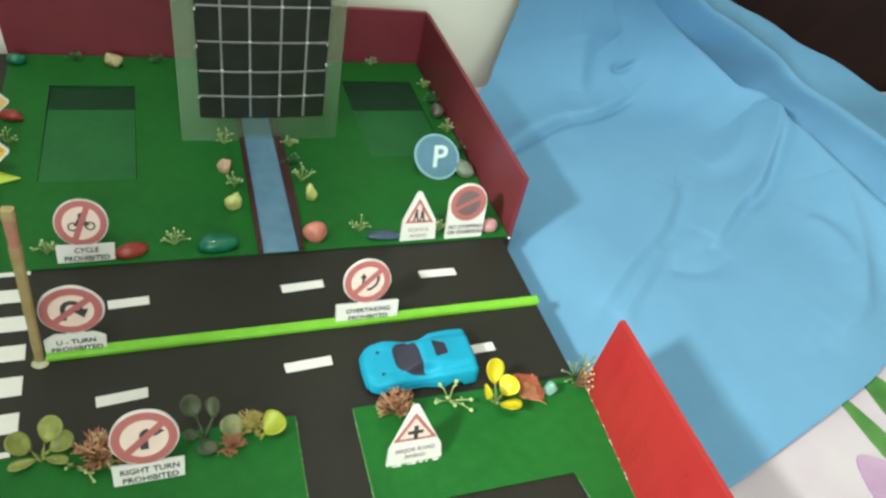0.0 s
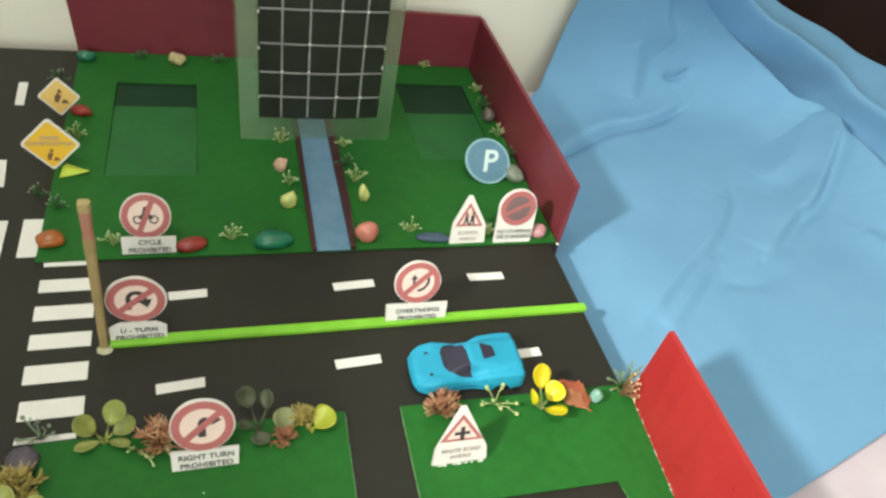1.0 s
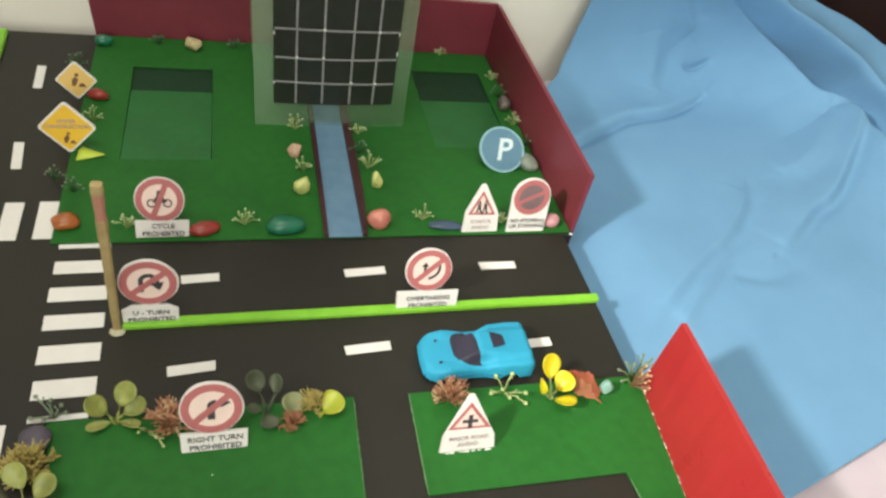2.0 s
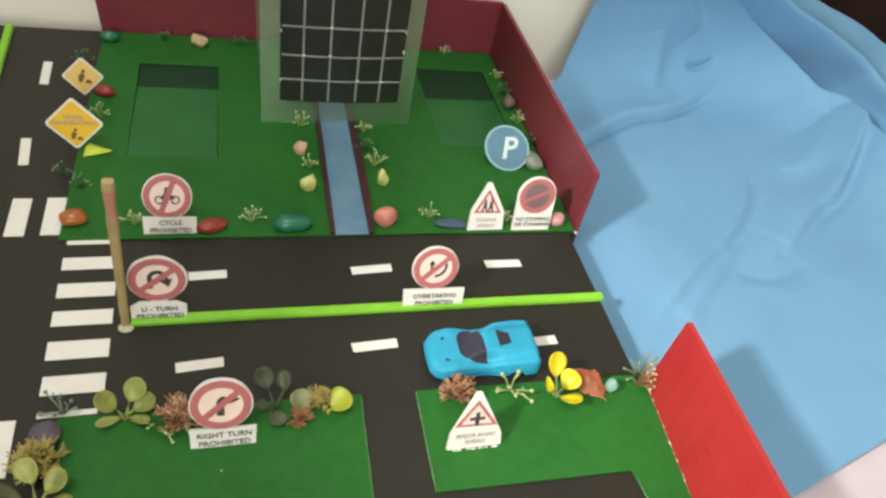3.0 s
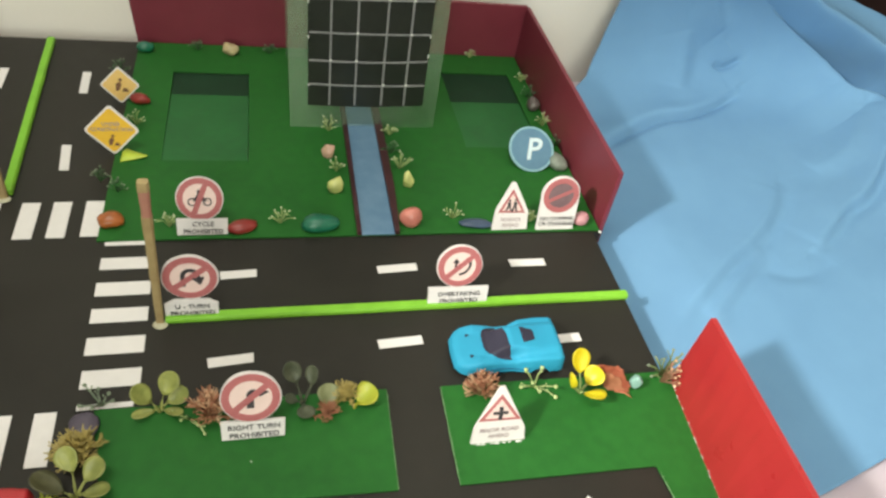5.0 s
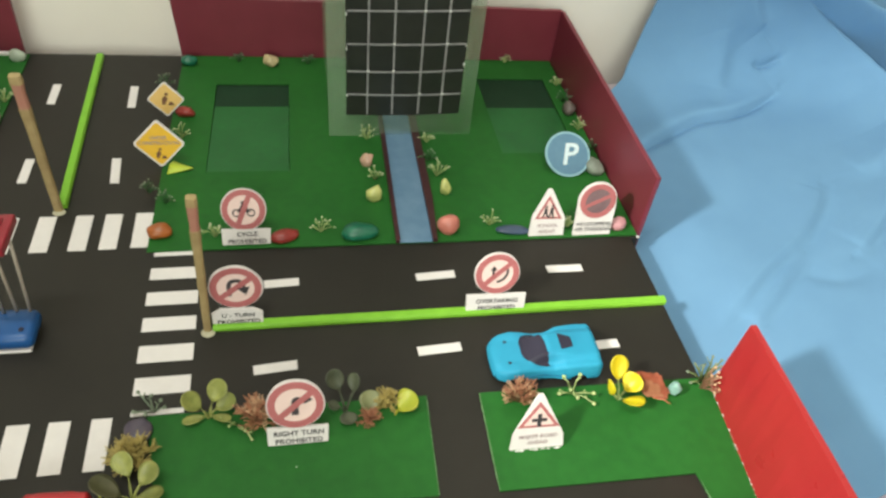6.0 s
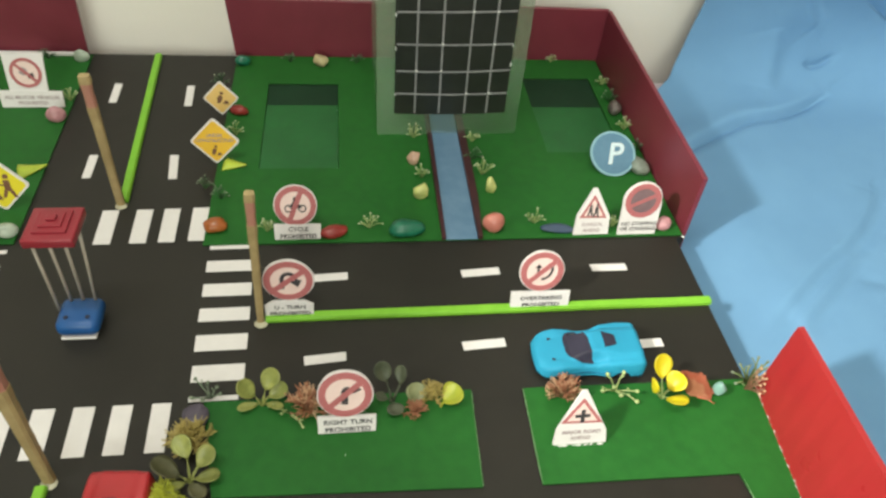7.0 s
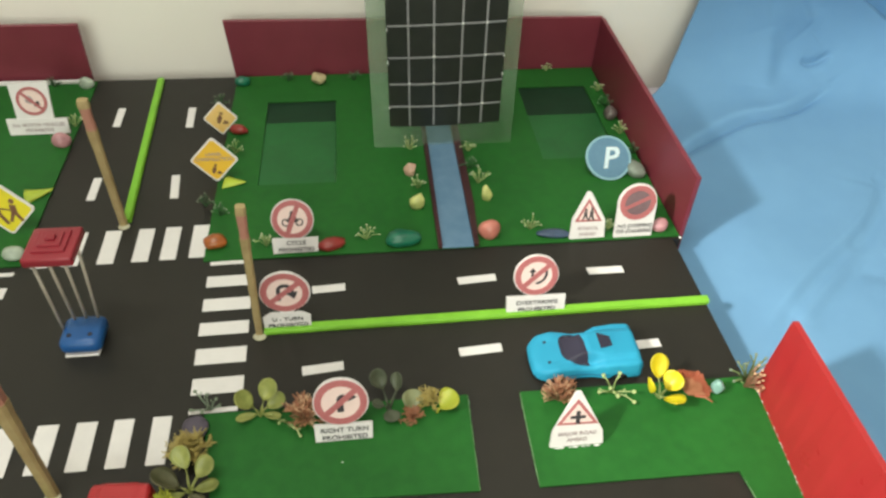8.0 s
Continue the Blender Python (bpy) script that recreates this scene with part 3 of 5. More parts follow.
# ---------------------------------------------------------------- the tower
TX0, TX1, TY0, TY1, TH = 0.0875, 0.2125, 0.2075, 0.322, 0.3
tower = thing("tower_block", pose(0.15, 0.21, 0, 0, -1.0, 0) @ pose(-0.15, -0.21, 0), "grey plastic tower block with a black gridded front", "building")
for name, q in (("front_sheet", (TX0, TX1, TY0, TY0 + 0.0006)), ("back_sheet", (TX0, TX1, TY1 - 0.0006, TY1)), ("side_sheet", (TX0, TX0 + 0.0006, TY0 + 0.0008, TY1 - 0.0008)), ("side_sheet", (TX1 - 0.0006, TX1, TY0 + 0.0008, TY1 - 0.0008))):
    part(name, box(bmesh.new(), *q, 0.0016, TH), TOWER, tower, "hazy grey plastic sheet")
part("top_sheet", box(bmesh.new(), TX0, TX1, TY0, TY1, TH + 0.0002, TH + 0.001), TOWER, tower)
COLS = [0.1033, 0.1200, 0.1405, 0.1638, 0.1833, 0.1988]
ROWS = [0.0265, 0.047, 0.069, 0.093, 0.121, 0.149, 0.178, 0.207, 0.236, 0.265]
MID_X, HALF_X = (COLS[0] + COLS[-1]) / 2, (COLS[-1] - COLS[0]) / 2


def sag(x, z):
    """The black front was cut by hand: its lower rows hang down a little in the middle."""
    return z - 0.0016 * (1 - ((x - MID_X) / HALF_X) ** 2) * max(0.0, 1 - (z - ROWS[0]) / 0.12)


def hung(x0, x1, z0, z1, y0, y1, n):
    xs = [x0 + (x1 - x0) * i / n for i in range(n + 1)]
    return prism(bmesh.new(), [(x, sag(x, z0)) for x in xs] + [(x, sag(x, z1)) for x in reversed(xs)], y0, y1)


part("front_panel", hung(COLS[0] - 0.001, COLS[-1] + 0.001, ROWS[0] - 0.001, ROWS[-1] + 0.001, TY0 - 0.0016, TY0 - 0.0002, 16), PANE, tower)
pane_rnd = random.Random(4)
for i in range(len(COLS) - 1):
    for j in range(len(ROWS) - 1):
        d = pane_rnd.uniform(0, 0.0003)
        part("pane", hung(COLS[i] + 0.0006, COLS[i + 1] - 0.0006, ROWS[j] + 0.0006, ROWS[j + 1] - 0.0006, TY0 - 0.0022 - d, TY0 - 0.0017, 3), PANE, tower)
for c in COLS[1:-1]:
    k = pane_rnd.uniform(-0.0006, 0.0006)
    part("grid_bar", prism(bmesh.new(), [(c - 0.0008 + k, ROWS[0]), (c + 0.0007 + k, ROWS[0]), (c + 0.0007 - k, ROWS[-1]), (c - 0.0008 - k, ROWS[-1])], TY0 - 0.0034, TY0 - 0.0023), TOWER_BAR, tower)
for r in ROWS[1:-1]:
    k = pane_rnd.uniform(-0.0009, 0.0009)
    droop = pane_rnd.uniform(0.0, 0.0006)
    ends = [(COLS[0], k), (MID_X - HALF_X * 0.5, k * 0.5 - droop * 0.7), (MID_X, -droop), (MID_X + HALF_X * 0.5, -k * 0.5 - droop * 0.7), (COLS[-1], -k)]
    part("grid_bar", prism(bmesh.new(), [(x, sag(x, r) - 0.0007 + d) for x, d in ends] + [(x, sag(x, r) + 0.0007 + d) for x, d in reversed(ends)], TY0 - 0.0041, TY0 - 0.0035), TOWER_BAR, tower)
    for gx in pane_rnd.sample(COLS[1:-1], 2):
        part("glue_spot", ball(bmesh.new(), (gx, TY0 - 0.0042, r), 0.0011, 1, (1.2, 0.5, 1)), GLUE, tower)

for r in ROWS[1:6]:
    for c in (COLS[0] - 0.0006, COLS[-1] + 0.0004):
        if pane_rnd.random() < 0.5:
            continue
        z = r + pane_rnd.uniform(-0.006, 0.006)
        part("glue_spot", ball(bmesh.new(), (c, TY0 - 0.0022, z), 0.001, 1, (0.7, 0.6, pane_rnd.uniform(1, 2.2))), GLUE, tower)

# ---------------------------------------------------------------- posts and strips
def strip(pts, width, height, label):
    bm = bmesh.new()
    (ax, ay), (bx, by) = pts
    d = Vector((bx - ax, by - ay, 0)).normalized()
    s = Vector((-d.y, d.x, 0)) * width / 2
    n = 24
    prof = [(-1, 0), (-1, 0.6), (-0.72, 1), (0.72, 1), (1, 0.6), (1, 0)]
    rows = []
    for i in range(n + 1):
        u = i / n
        c = Vector((ax + (bx - ax) * u, ay + (by - ay) * u, 0.0003))
        w = 0.0004 * noise.noise((u * 7, ax * 9, 2))
        rows.append([bm.verts.new(c + s * (p + w / width) + Vector((0, 0, q * height))) for p, q in prof])
    for a, b in zip(rows, rows[1:]):
        for k in range(len(prof)):
            j = (k + 1) % len(prof)
            bm.faces.new((a[k], a[j], b[j], b[k]))
    bm.faces.new(rows[0])
    bm.faces.new(rows[-1][::-1])
    return tagged(part("divider_strip", bm, LIME), label, "divider", "lime road dividers")


strip([(0.004, 0.0004), (0.321, 0.0022)], 0.0066, 0.0038, "lime green paper strip dividing the road lanes")
strip([(-0.1108, 0.121), (-0.1212, 0.338)], 0.0066, 0.0038, "lime green paper strip dividing the side road")
strip([(-0.1065, -0.112), (-0.113, -0.38)], 0.0066, 0.0038, "lime green paper strip dividing the front road")


def post(x, y, lean_x, lean_y, height, turn, seed, half_width, flare=0.3):
    t = thing("wooden_post", pose(x, y, 0.0003, -lean_y, lean_x, turn), "squared wooden stick post with a reddish worn end", "post", "wooden posts at the junction")
    for name, k0, k1, mat in (("shaft", 0.0, 0.79, STICK), ("worn_end", 0.785, 0.955, STICK_RED), ("tip", 0.95, 1.0, STICK)):
        bm = bmesh.new()
        n = 14 if name == "shaft" else 6
        rows = []
        for i in range(n + 1):
            u = k0 + (k1 - k0) * i / n
            half = half_width * (1 + flare * u * u) + 0.00025 * noise.noise((u * 9, seed, 1))
            if name == "shaft":
                half *= 1.0 + 0.22 * max(0.0, 1 - abs(u - 0.765) / 0.035)
            elif name == "worn_end":
                half *= 0.97 - 0.05 * math.sin(math.pi * (u - k0) / (k1 - k0))
            else:
                half *= 1.05 - 0.12 * i / n
            rows.append([bm.verts.new((half * px + 0.0003 * noise.noise((u * 14, seed, px)), half * py * 0.85, u * height)) for px, py in ((-1, -0.6), (-0.6, -1), (0.6, -1), (1, -0.6), (1, 0.6), (0.6, 1), (-0.6, 1), (-1, 0.6))])
        for a, b in zip(rows, rows[1:]):
            for k in range(8):
                j = (k + 1) % 8
                bm.faces.new((a[k], a[j], b[j], b[k]))
        bm.faces.new(rows[0][::-1])
        bm.faces.new(rows[-1])
        part(name, bm, mat, t)
    part("glue_foot", ball(bmesh.new(), (0.0003, -0.002, 0.0003), 0.0040, 2, (1.15, 1, 0.25)), GLUE_FOOT, t)
    return t


post(0.0006, -0.0016, 2.6, 0, 0.1135, 0, 1, 0.0023)
post(-0.1125, 0.1185, 1.5, 0, 0.113, 4, 2, 0.0028)
post(-0.1040, -0.1075, 3.4, 0, 0.1145, -3, 3, 0.0031, 0.42)

# ---------------------------------------------------------------- signs
FRONT = -0.0009
def sign_root(x, y, tilt, label, turn=0.0, z=0.0015):
    return thing("road_sign", pose(x, y, z, -tilt, 0, turn), label, "road sign", "model road signs")


def card(parent, name, pts, mat=None, label="", y0=-0.0009, y1=0.0009):
    bm = bmesh.new()
    prism(bm, pts, y0, y1)
    return part(name, bm, mat or WHITE, parent, label)


def ink(parent, name, pts, mat, layer=1, label=""):
    bm = bmesh.new()
    prism(bm, pts, FRONT - 0.00018 * layer, FRONT - 0.00018 * (layer - 1) - 0.00002)
    return part(name, bm, mat, parent, label)


def bar(x0, z0, x1, z1, w):
    d = Vector((x1 - x0, z1 - z0))
    n = Vector((-d.y, d.x)).normalized() * w / 2
    return [(x0 - n.x, z0 - n.y), (x1 - n.x, z1 - n.y), (x1 + n.x, z1 + n.y), (x0 + n.x, z0 + n.y)]


def plate(parent, x0, x1, h, lines, chamfer=0.0, mat=None, size=0.0046):
    c = chamfer
    pts = [(x0, 0), (x1, 0.0003), (x1 + 0.0003, h - c), (x1 - c * 1.6, h), (x0 + c * 1.6, h + 0.0002), (x0 - 0.0002, h - c)] if c else [(x0, 0), (x1, 0.0003), (x1 + 0.0004, h), (x0 - 0.0003, h + 0.0004)]
    card(parent, "name_plate", pts, WHITE, "white card plate", -0.0016, 0.0002)
    for i, s in enumerate(lines):
        letters(s, size, (x0 + x1) / 2 + 0.0006, h * 0.46 + (0.5 - i) * size * 1.18 - size * 0.34, -0.0018, parent, mat or SIGN_INK, squeeze=1.05)


def round_sign(x, y, tilt, r, cz, px0, px1, ph, lines, label, slash, symbol, chamfer=0.0, seed=0, turn=0.0, ink_mat=None):
    t = sign_root(x, y, tilt, label, turn)
    card(t, "disc", circle(0, cz, r, 44, 0.02, seed))
    ink(t, "face", circle(0, cz, r * 0.74, 40), SIGN_PINK, 1, "pale pink printed face")
    bm = bmesh.new()
    ring(bm, 0, cz, r * 0.7, r * 0.955, FRONT - 0.0006, FRONT)
    part("red_ring", bm, SIGN_RED, t)
    symbol(t, cz, r)
    a = math.radians(slash)
    q = r * 0.72
    ink(t, "slash", bar(-q * math.cos(a), cz - q * math.sin(a), q * math.cos(a), cz + q * math.sin(a), r * 0.23), SIGN_RED, 3)
    card(t, "neck", [(-r * 0.3, ph - 0.002), (r * 0.3, ph - 0.002), (r * 0.26, cz - r * 0.95), (-r * 0.26, cz - r * 0.95)], WHITE, "", -0.0006, 0.0006)
    plate(t, px0 - x, px1 - x, ph, lines, chamfer, ink_mat)
    return t


def arc_pts(cx, cz, r, w, a0, a1, n=12):
    out = [(cx + (r + w / 2) * math.cos(math.radians(a0 + (a1 - a0) * i / n)), cz + (r + w / 2) * math.sin(math.radians(a0 + (a1 - a0) * i / n))) for i in range(n + 1)]
    return out + [(cx + (r - w / 2) * math.cos(math.radians(a1 - (a1 - a0) * i / n)), cz + (r - w / 2) * math.sin(math.radians(a1 - (a1 - a0) * i / n))) for i in range(n + 1)]


def sym_bicycle(t, cz, r):
    for s in (-1, 1):
        bm = bmesh.new()
        ring(bm, s * r * 0.32, cz - r * 0.14, r * 0.13, r * 0.19, FRONT - 0.00036, FRONT - 0.00018, 18)
        part("wheel_mark", bm, SIGN_INK, t)
    ink(t, "frame_mark", [(-r * 0.3, cz - r * 0.1), (-r * 0.1, cz + r * 0.2), (-r * 0.08, cz + r * 0.42), (r * 0.1, cz + r * 0.42), (r * 0.14, cz + r * 0.15), (r * 0.32, cz - r * 0.1), (r * 0.02, cz - r * 0.12)], SIGN_INK, 2)


def sym_uturn(t, cz, r):
    ink(t, "arrow_stem", arc_pts(r * 0.02, cz + r * 0.08, r * 0.27, r * 0.16, 190, -15), SIGN_INK, 2)
    ink(t, "arrow_tail", [(-r * 0.33, cz - r * 0.4), (-r * 0.17, cz - r * 0.4), (-r * 0.17, cz + r * 0.04), (-r * 0.33, cz + r * 0.04)], SIGN_INK, 2)
    ink(t, "arrow_head", [(r * 0.05, cz - r * 0.02), (r * 0.52, cz + r * 0.06), (r * 0.36, cz - r * 0.32)], SIGN_INK, 4)


def sym_overtake(t, cz, r):
    ink(t, "arrow_stem", [(-r * 0.24, cz - r * 0.06), (-r * 0.14, cz - r * 0.06), (-r * 0.12, cz + r * 0.2), (-r * 0.22, cz + r * 0.2)], SIGN_INK, 2)
    ink(t, "arrow_head", [(-r * 0.33, cz + r * 0.18), (-r * 0.02, cz + r * 0.18), (-r * 0.17, cz + r * 0.4)], SIGN_INK, 2)
    ink(t, "arrow_stem", arc_pts(-r * 0.05, cz + r * 0.12, r * 0.5, r * 0.11, -85, 12), SIGN_INK, 2)
    ink(t, "arrow_head", [(r * 0.16, cz + r * 0.2), (r * 0.44, cz + r * 0.2), (r * 0.28, cz + r * 0.42)], SIGN_INK, 2)


def sym_right(t, cz, r):
    ink(t, "arrow_stem", [(-r * 0.14, cz - r * 0.42), (r * 0.1, cz - r * 0.42), (r * 0.1, cz + r * 0.12), (-r * 0.14, cz + r * 0.12)], SIGN_INK, 2)
    ink(t, "arrow_bend", arc_pts(r * 0.1, cz + r * 0.1, r * 0.14, r * 0.2, 180, 80, 8), SIGN_INK, 2)
    ink(t, "arrow_head", [(r * 0.28, cz + r * 0.38), (r * 0.28, cz + r * 0.02), (r * 0.6, cz + r * 0.2)], SIGN_INK, 2)


def sym_motor(t, cz, r):
    ink(t, "vehicle_mark", [(-r * 0.45, cz - r * 0.02), (-r * 0.2, cz + r * 0.4), (r * 0.05, cz + r * 0.3), (r * 0.15, cz - r * 0.05), (-r * 0.1, cz - r * 0.2)], SIGN_FADED, 2)
    ink(t, "vehicle_mark", [(r * 0.05, cz - r * 0.12), (r * 0.45, cz + r * 0.02), (r * 0.5, cz - r * 0.3), (r * 0.12, cz - r * 0.42)], SIGN_INK, 2)


round_sign(0.0217, 0.076, 24, 0.0158, 0.0262, 0.0057, 0.0393, 0.0117, ["CYCLE", "PROHIBITED"], "round white card sign forbidding cycles, with plate", 68, sym_bicycle, 0, 1)
round_sign(0.0207, 0.0015, 8, 0.0165, 0.0316, 0.0042, 0.0356, 0.0143, ["U - TURN", "PROHIBITED"], "round white card sign forbidding U-turns, with plate", 38, sym_uturn, 0.0035, 2)
round_sign(0.1912, 0.0012, 17, 0.0158, 0.0300, 0.1712, 0.2127, 0.0140, ["OVERTAKING", "PROHIBITED"], "round white card sign forbidding overtaking, with plate", 42, sym_overtake, 0, 3)
round_sign(0.0562, -0.088, 19.5, 0.0162, 0.0272, 0.0400, 0.0736, 0.0116, ["RIGHT TURN", "PROHIBITED"], "round white card sign forbidding a bent-arrow turn, with plate", 42, sym_right, 0, 4)

# the sign for motor vehicles, on a square card
nm = sign_root(-0.2105, 0.2485, 15, "square white card sign forbidding motor vehicles")
card(nm, "card", [(-0.0165, 0.013), (0.0145, 0.013), (0.0165, 0.0475), (-0.0165, 0.046)])
bm = bmesh.new()
ring(bm, 0, 0.0305, 0.0102, 0.0128, FRONT - 0.0006, FRONT)
part("red_ring", bm, SIGN_RED, nm)
ink(nm, "face", circle(0, 0.0305, 0.0104, 36), SIGN_PINK, 1)
sym_motor(nm, 0.0305, 0.0125)
ink(nm, "slash", bar(-0.0075, 0.038, 0.0075, 0.023, 0.0026), SIGN_RED, 3)
plate(nm, -0.0255, 0.0255, 0.0145, ["ALL MOTOR VEHICLES", "PROHIBITED"], 0, SIGN_FADED, 0.0042)


def tri_sign(x, y, tilt, half, shoulder, apex, ax, inner, lines, label, symbol, mat, size):
    t = sign_root(x, y, tilt, label)
    card(t, "card", [(-half - 0.001, 0), (half + 0.001, 0.0004), (half, shoulder - 0.0006), (ax + 0.0016, apex), (ax - 0.0014, apex), (-half, shoulder)])
    (ix, iz), (jx, jz), (kx, kz) = inner
    cx, cz = (ix + jx + kx) / 3, (iz + jz + kz) / 3
    ink(t, "red_triangle", inner, SIGN_RED, 1)
    ink(t, "face", [(cx + (px - cx) * 0.72, cz + (pz - cz) * 0.72) for px, pz in inner], SIGN_PINK, 2)
    symbol(t, cx, cz)
    for i, s in enumerate(lines):
        letters(s, size, 0.0, jz * 0.44 + (0.5 - i) * size * 1.2 - size * 0.32, FRONT - 0.0002, t, mat)
    return t


def sym_cross(t, cx, cz):
    ink(t, "cross_mark", bar(cx - 0.0046, cz - 0.0006, cx + 0.0046, cz - 0.0006, 0.0022), SIGN_INK, 3)
    ink(t, "cross_mark", bar(cx, cz - 0.0052, cx, cz + 0.004, 0.0024), SIGN_INK, 4)


def sym_walkers(t, cx, cz):
    for k, s in ((-0.0026, 1.1), (0.0022, 1.35)):
        x = cx + k
        ink(t, "upright_mark", [(x - 0.0012, cz + 0.0022 * s), (x + 0.0013, cz + 0.0022 * s), (x + 0.0014, cz - 0.0012), (x + 0.0026, cz - 0.0044 * s), (x + 0.0014, cz - 0.0046 * s), (x, cz - 0.0018), (x - 0.0014, cz - 0.0046 * s), (x - 0.0025, cz - 0.0043 * s), (x - 0.0013, cz - 0.001)], SIGN_INK, 3)
        ink(t, "dot_mark", circle(x + 0.0002, cz + 0.0034 * s, 0.0011, 10), SIGN_INK, 3)


tri_sign(0.1948, -0.105, 19, 0.0154, 0.0108, 0.0392, -0.0012, [(-0.0012, 0.0345), (-0.0134, 0.0163), (0.0124, 0.0158)], ["MAJOR ROAD", "AHEAD"], "pointed white card sign with a red triangle and cross", sym_cross, SIGN_FADED, 0.0038)
tri_sign(0.2494, 0.0745, 15, 0.0132, 0.0168, 0.0400, -0.0016, [(-0.0014, 0.0350), (-0.0112, 0.0150), (0.0108, 0.0148)], ["SCHOOL", "AHEAD"], "pointed white card school sign with a red triangle", sym_walkers, SIGN_FADED, 0.0042)

# no stopping: an arched card
ns = sign_root(0.2868, 0.0738, 13, "arched white card sign with a red disc, no stopping")
arch = [(-0.0172, 0), (0.0168, 0.0003), (0.0172, 0.0305)] + [(0.0172 * math.cos(math.radians(a)) - 0.0004, 0.0325 + 0.0172 * math.sin(math.radians(a))) for a in range(0, 181, 12)] + [(-0.0172, 0.0305)]
card(ns, "card", arch)
ink(ns, "grey_disc", circle(0, 0.0325, 0.0125, 36), SIGN_GREY, 1)
bm = bmesh.new()
ring(bm, 0, 0.0325, 0.0113, 0.0158, FRONT - 0.0006, FRONT)
part("red_ring", bm, SIGN_RED, ns)
ink(ns, "slash", bar(-0.0105, 0.0275, 0.0105, 0.0375, 0.0032), SIGN_RED, 3)
letters("NO STOPPING", 0.0048, 0.0004, 0.0092, FRONT - 0.0002, ns, SIGN_INK)
letters("OR STANDING", 0.0048, 0.0004, 0.0042, FRONT - 0.0002, ns, SIGN_INK)
ns.scale = (0.91, 1, 0.93)

# parking: a blue disc that leans far back
pk = sign_root(0.2905, 0.1455, 54, "round blue parking sign leaning back against a stone")
card(pk, "disc", circle(0, 0.0203, 0.0203, 44), SIGN_RIM)
ink(pk, "face", circle(0, 0.0203, 0.0185, 44), SIGN_BLUE, 1)
letters("P", 0.027, 0.0002, 0.0112, FRONT - 0.0003, pk, PALE_BLUE, shear=0.24)


def diamond_sign(x, y, tilt, r, label, face, marks, turn=0.0):
    t = sign_root(x, y, tilt, label, turn)

    def shape(k):
        c = 0.06
        return [(0 - c * k, r - k * (1 - c)), (0 + c * k, r - k * (1 - c)), (k * (1 - c), r - c * k), (k * (1 - c), r + c * k), (c * k, r + k * (1 - c)), (-c * k, r + k * (1 - c)), (-k * (1 - c), r + c * k), (-k * (1 - c), r - c * k)]

    card(t, "card", shape(r * 1.03))
    ink(t, "face", shape(r * 0.93), face, 1)
    marks(t, r)
    return t


def worker_marks(t, r, cx=0.0, cz=0.0, k=1.0):
    ink(t, "digger_mark", [(cx - r * 0.22 * k, cz + r - r * 0.3 * k), (cx - r * 0.05 * k, cz + r - r * 0.3 * k), (cx + r * 0.12 * k, cz + r + r * 0.06 * k), (cx - r * 0.02 * k, cz + r + r * 0.22 * k), (cx - r * 0.2 * k, cz + r + r * 0.05 * k)], SIGN_BROWN, 2)
    ink(t, "dot_mark", circle(cx + r * 0.06 * k, cz + r + r * 0.3 * k, r * 0.1 * k, 12), SIGN_BROWN, 2)
    ink(t, "heap_mark", [(cx + r * 0.08 * k, cz + r - r * 0.34 * k), (cx + r * 0.46 * k, cz + r - r * 0.34 * k), (cx + r * 0.36 * k, cz + r - r * 0.16 * k), (cx + r * 0.2 * k, cz + r - r * 0.13 * k)], SIGN_BROWN, 2)


def work2_marks(t, r):
    letters("UNDER", r * 0.2, 0, r * 1.2, FRONT - 0.0004, t, SIGN_FADED)
    letters("CONSTRUCTION", r * 0.2, 0, r * 0.98, FRONT - 0.0004, t, SIGN_FADED)
    worker_marks(t, r, -r * 0.02, -r * 0.42, 0.62)


def pair_marks(t, r):
    for k, s in ((-0.3, 1.2), (0.27, 1.0)):
        ink(t, "upright_mark", [(r * (k - 0.12), r + r * 0.2 * s), (r * (k + 0.1), r + r * 0.2 * s), (r * (k + 0.12), r - r * 0.14), (r * (k + 0.28 * s), r - r * 0.46 * s), (r * (k + 0.17 * s), r - r * 0.49 * s), (r * k, r - r * 0.2), (r * (k - 0.13 * s), r - r * 0.5 * s), (r * (k - 0.24 * s), r - r * 0.47 * s), (r * (k - 0.11), r - r * 0.12)], SIGN_BROWN, 2)
        ink(t, "dot_mark", circle(r * k, r + r * 0.34 * s, r * 0.1 * s, 12), SIGN_BROWN, 2)
    ink(t, "joining_mark", bar(-r * 0.24, r + r * 0.08, r * 0.22, r - r * 0.02, r * 0.06), SIGN_BROWN, 3)


diamond_sign(-0.0495, 0.238, 15, 0.0151, "pale amber diamond card sign with a digging mark", SIGN_AMBER, worker_marks)
diamond_sign(-0.0462, 0.168, 15, 0.0193, "yellow diamond card sign for road works", SIGN_YELLOW, work2_marks)
diamond_sign(-0.1922, 0.1135, 15, 0.0204, "yellow diamond card sign with two black upright marks", SIGN_LEMON, pair_marks)


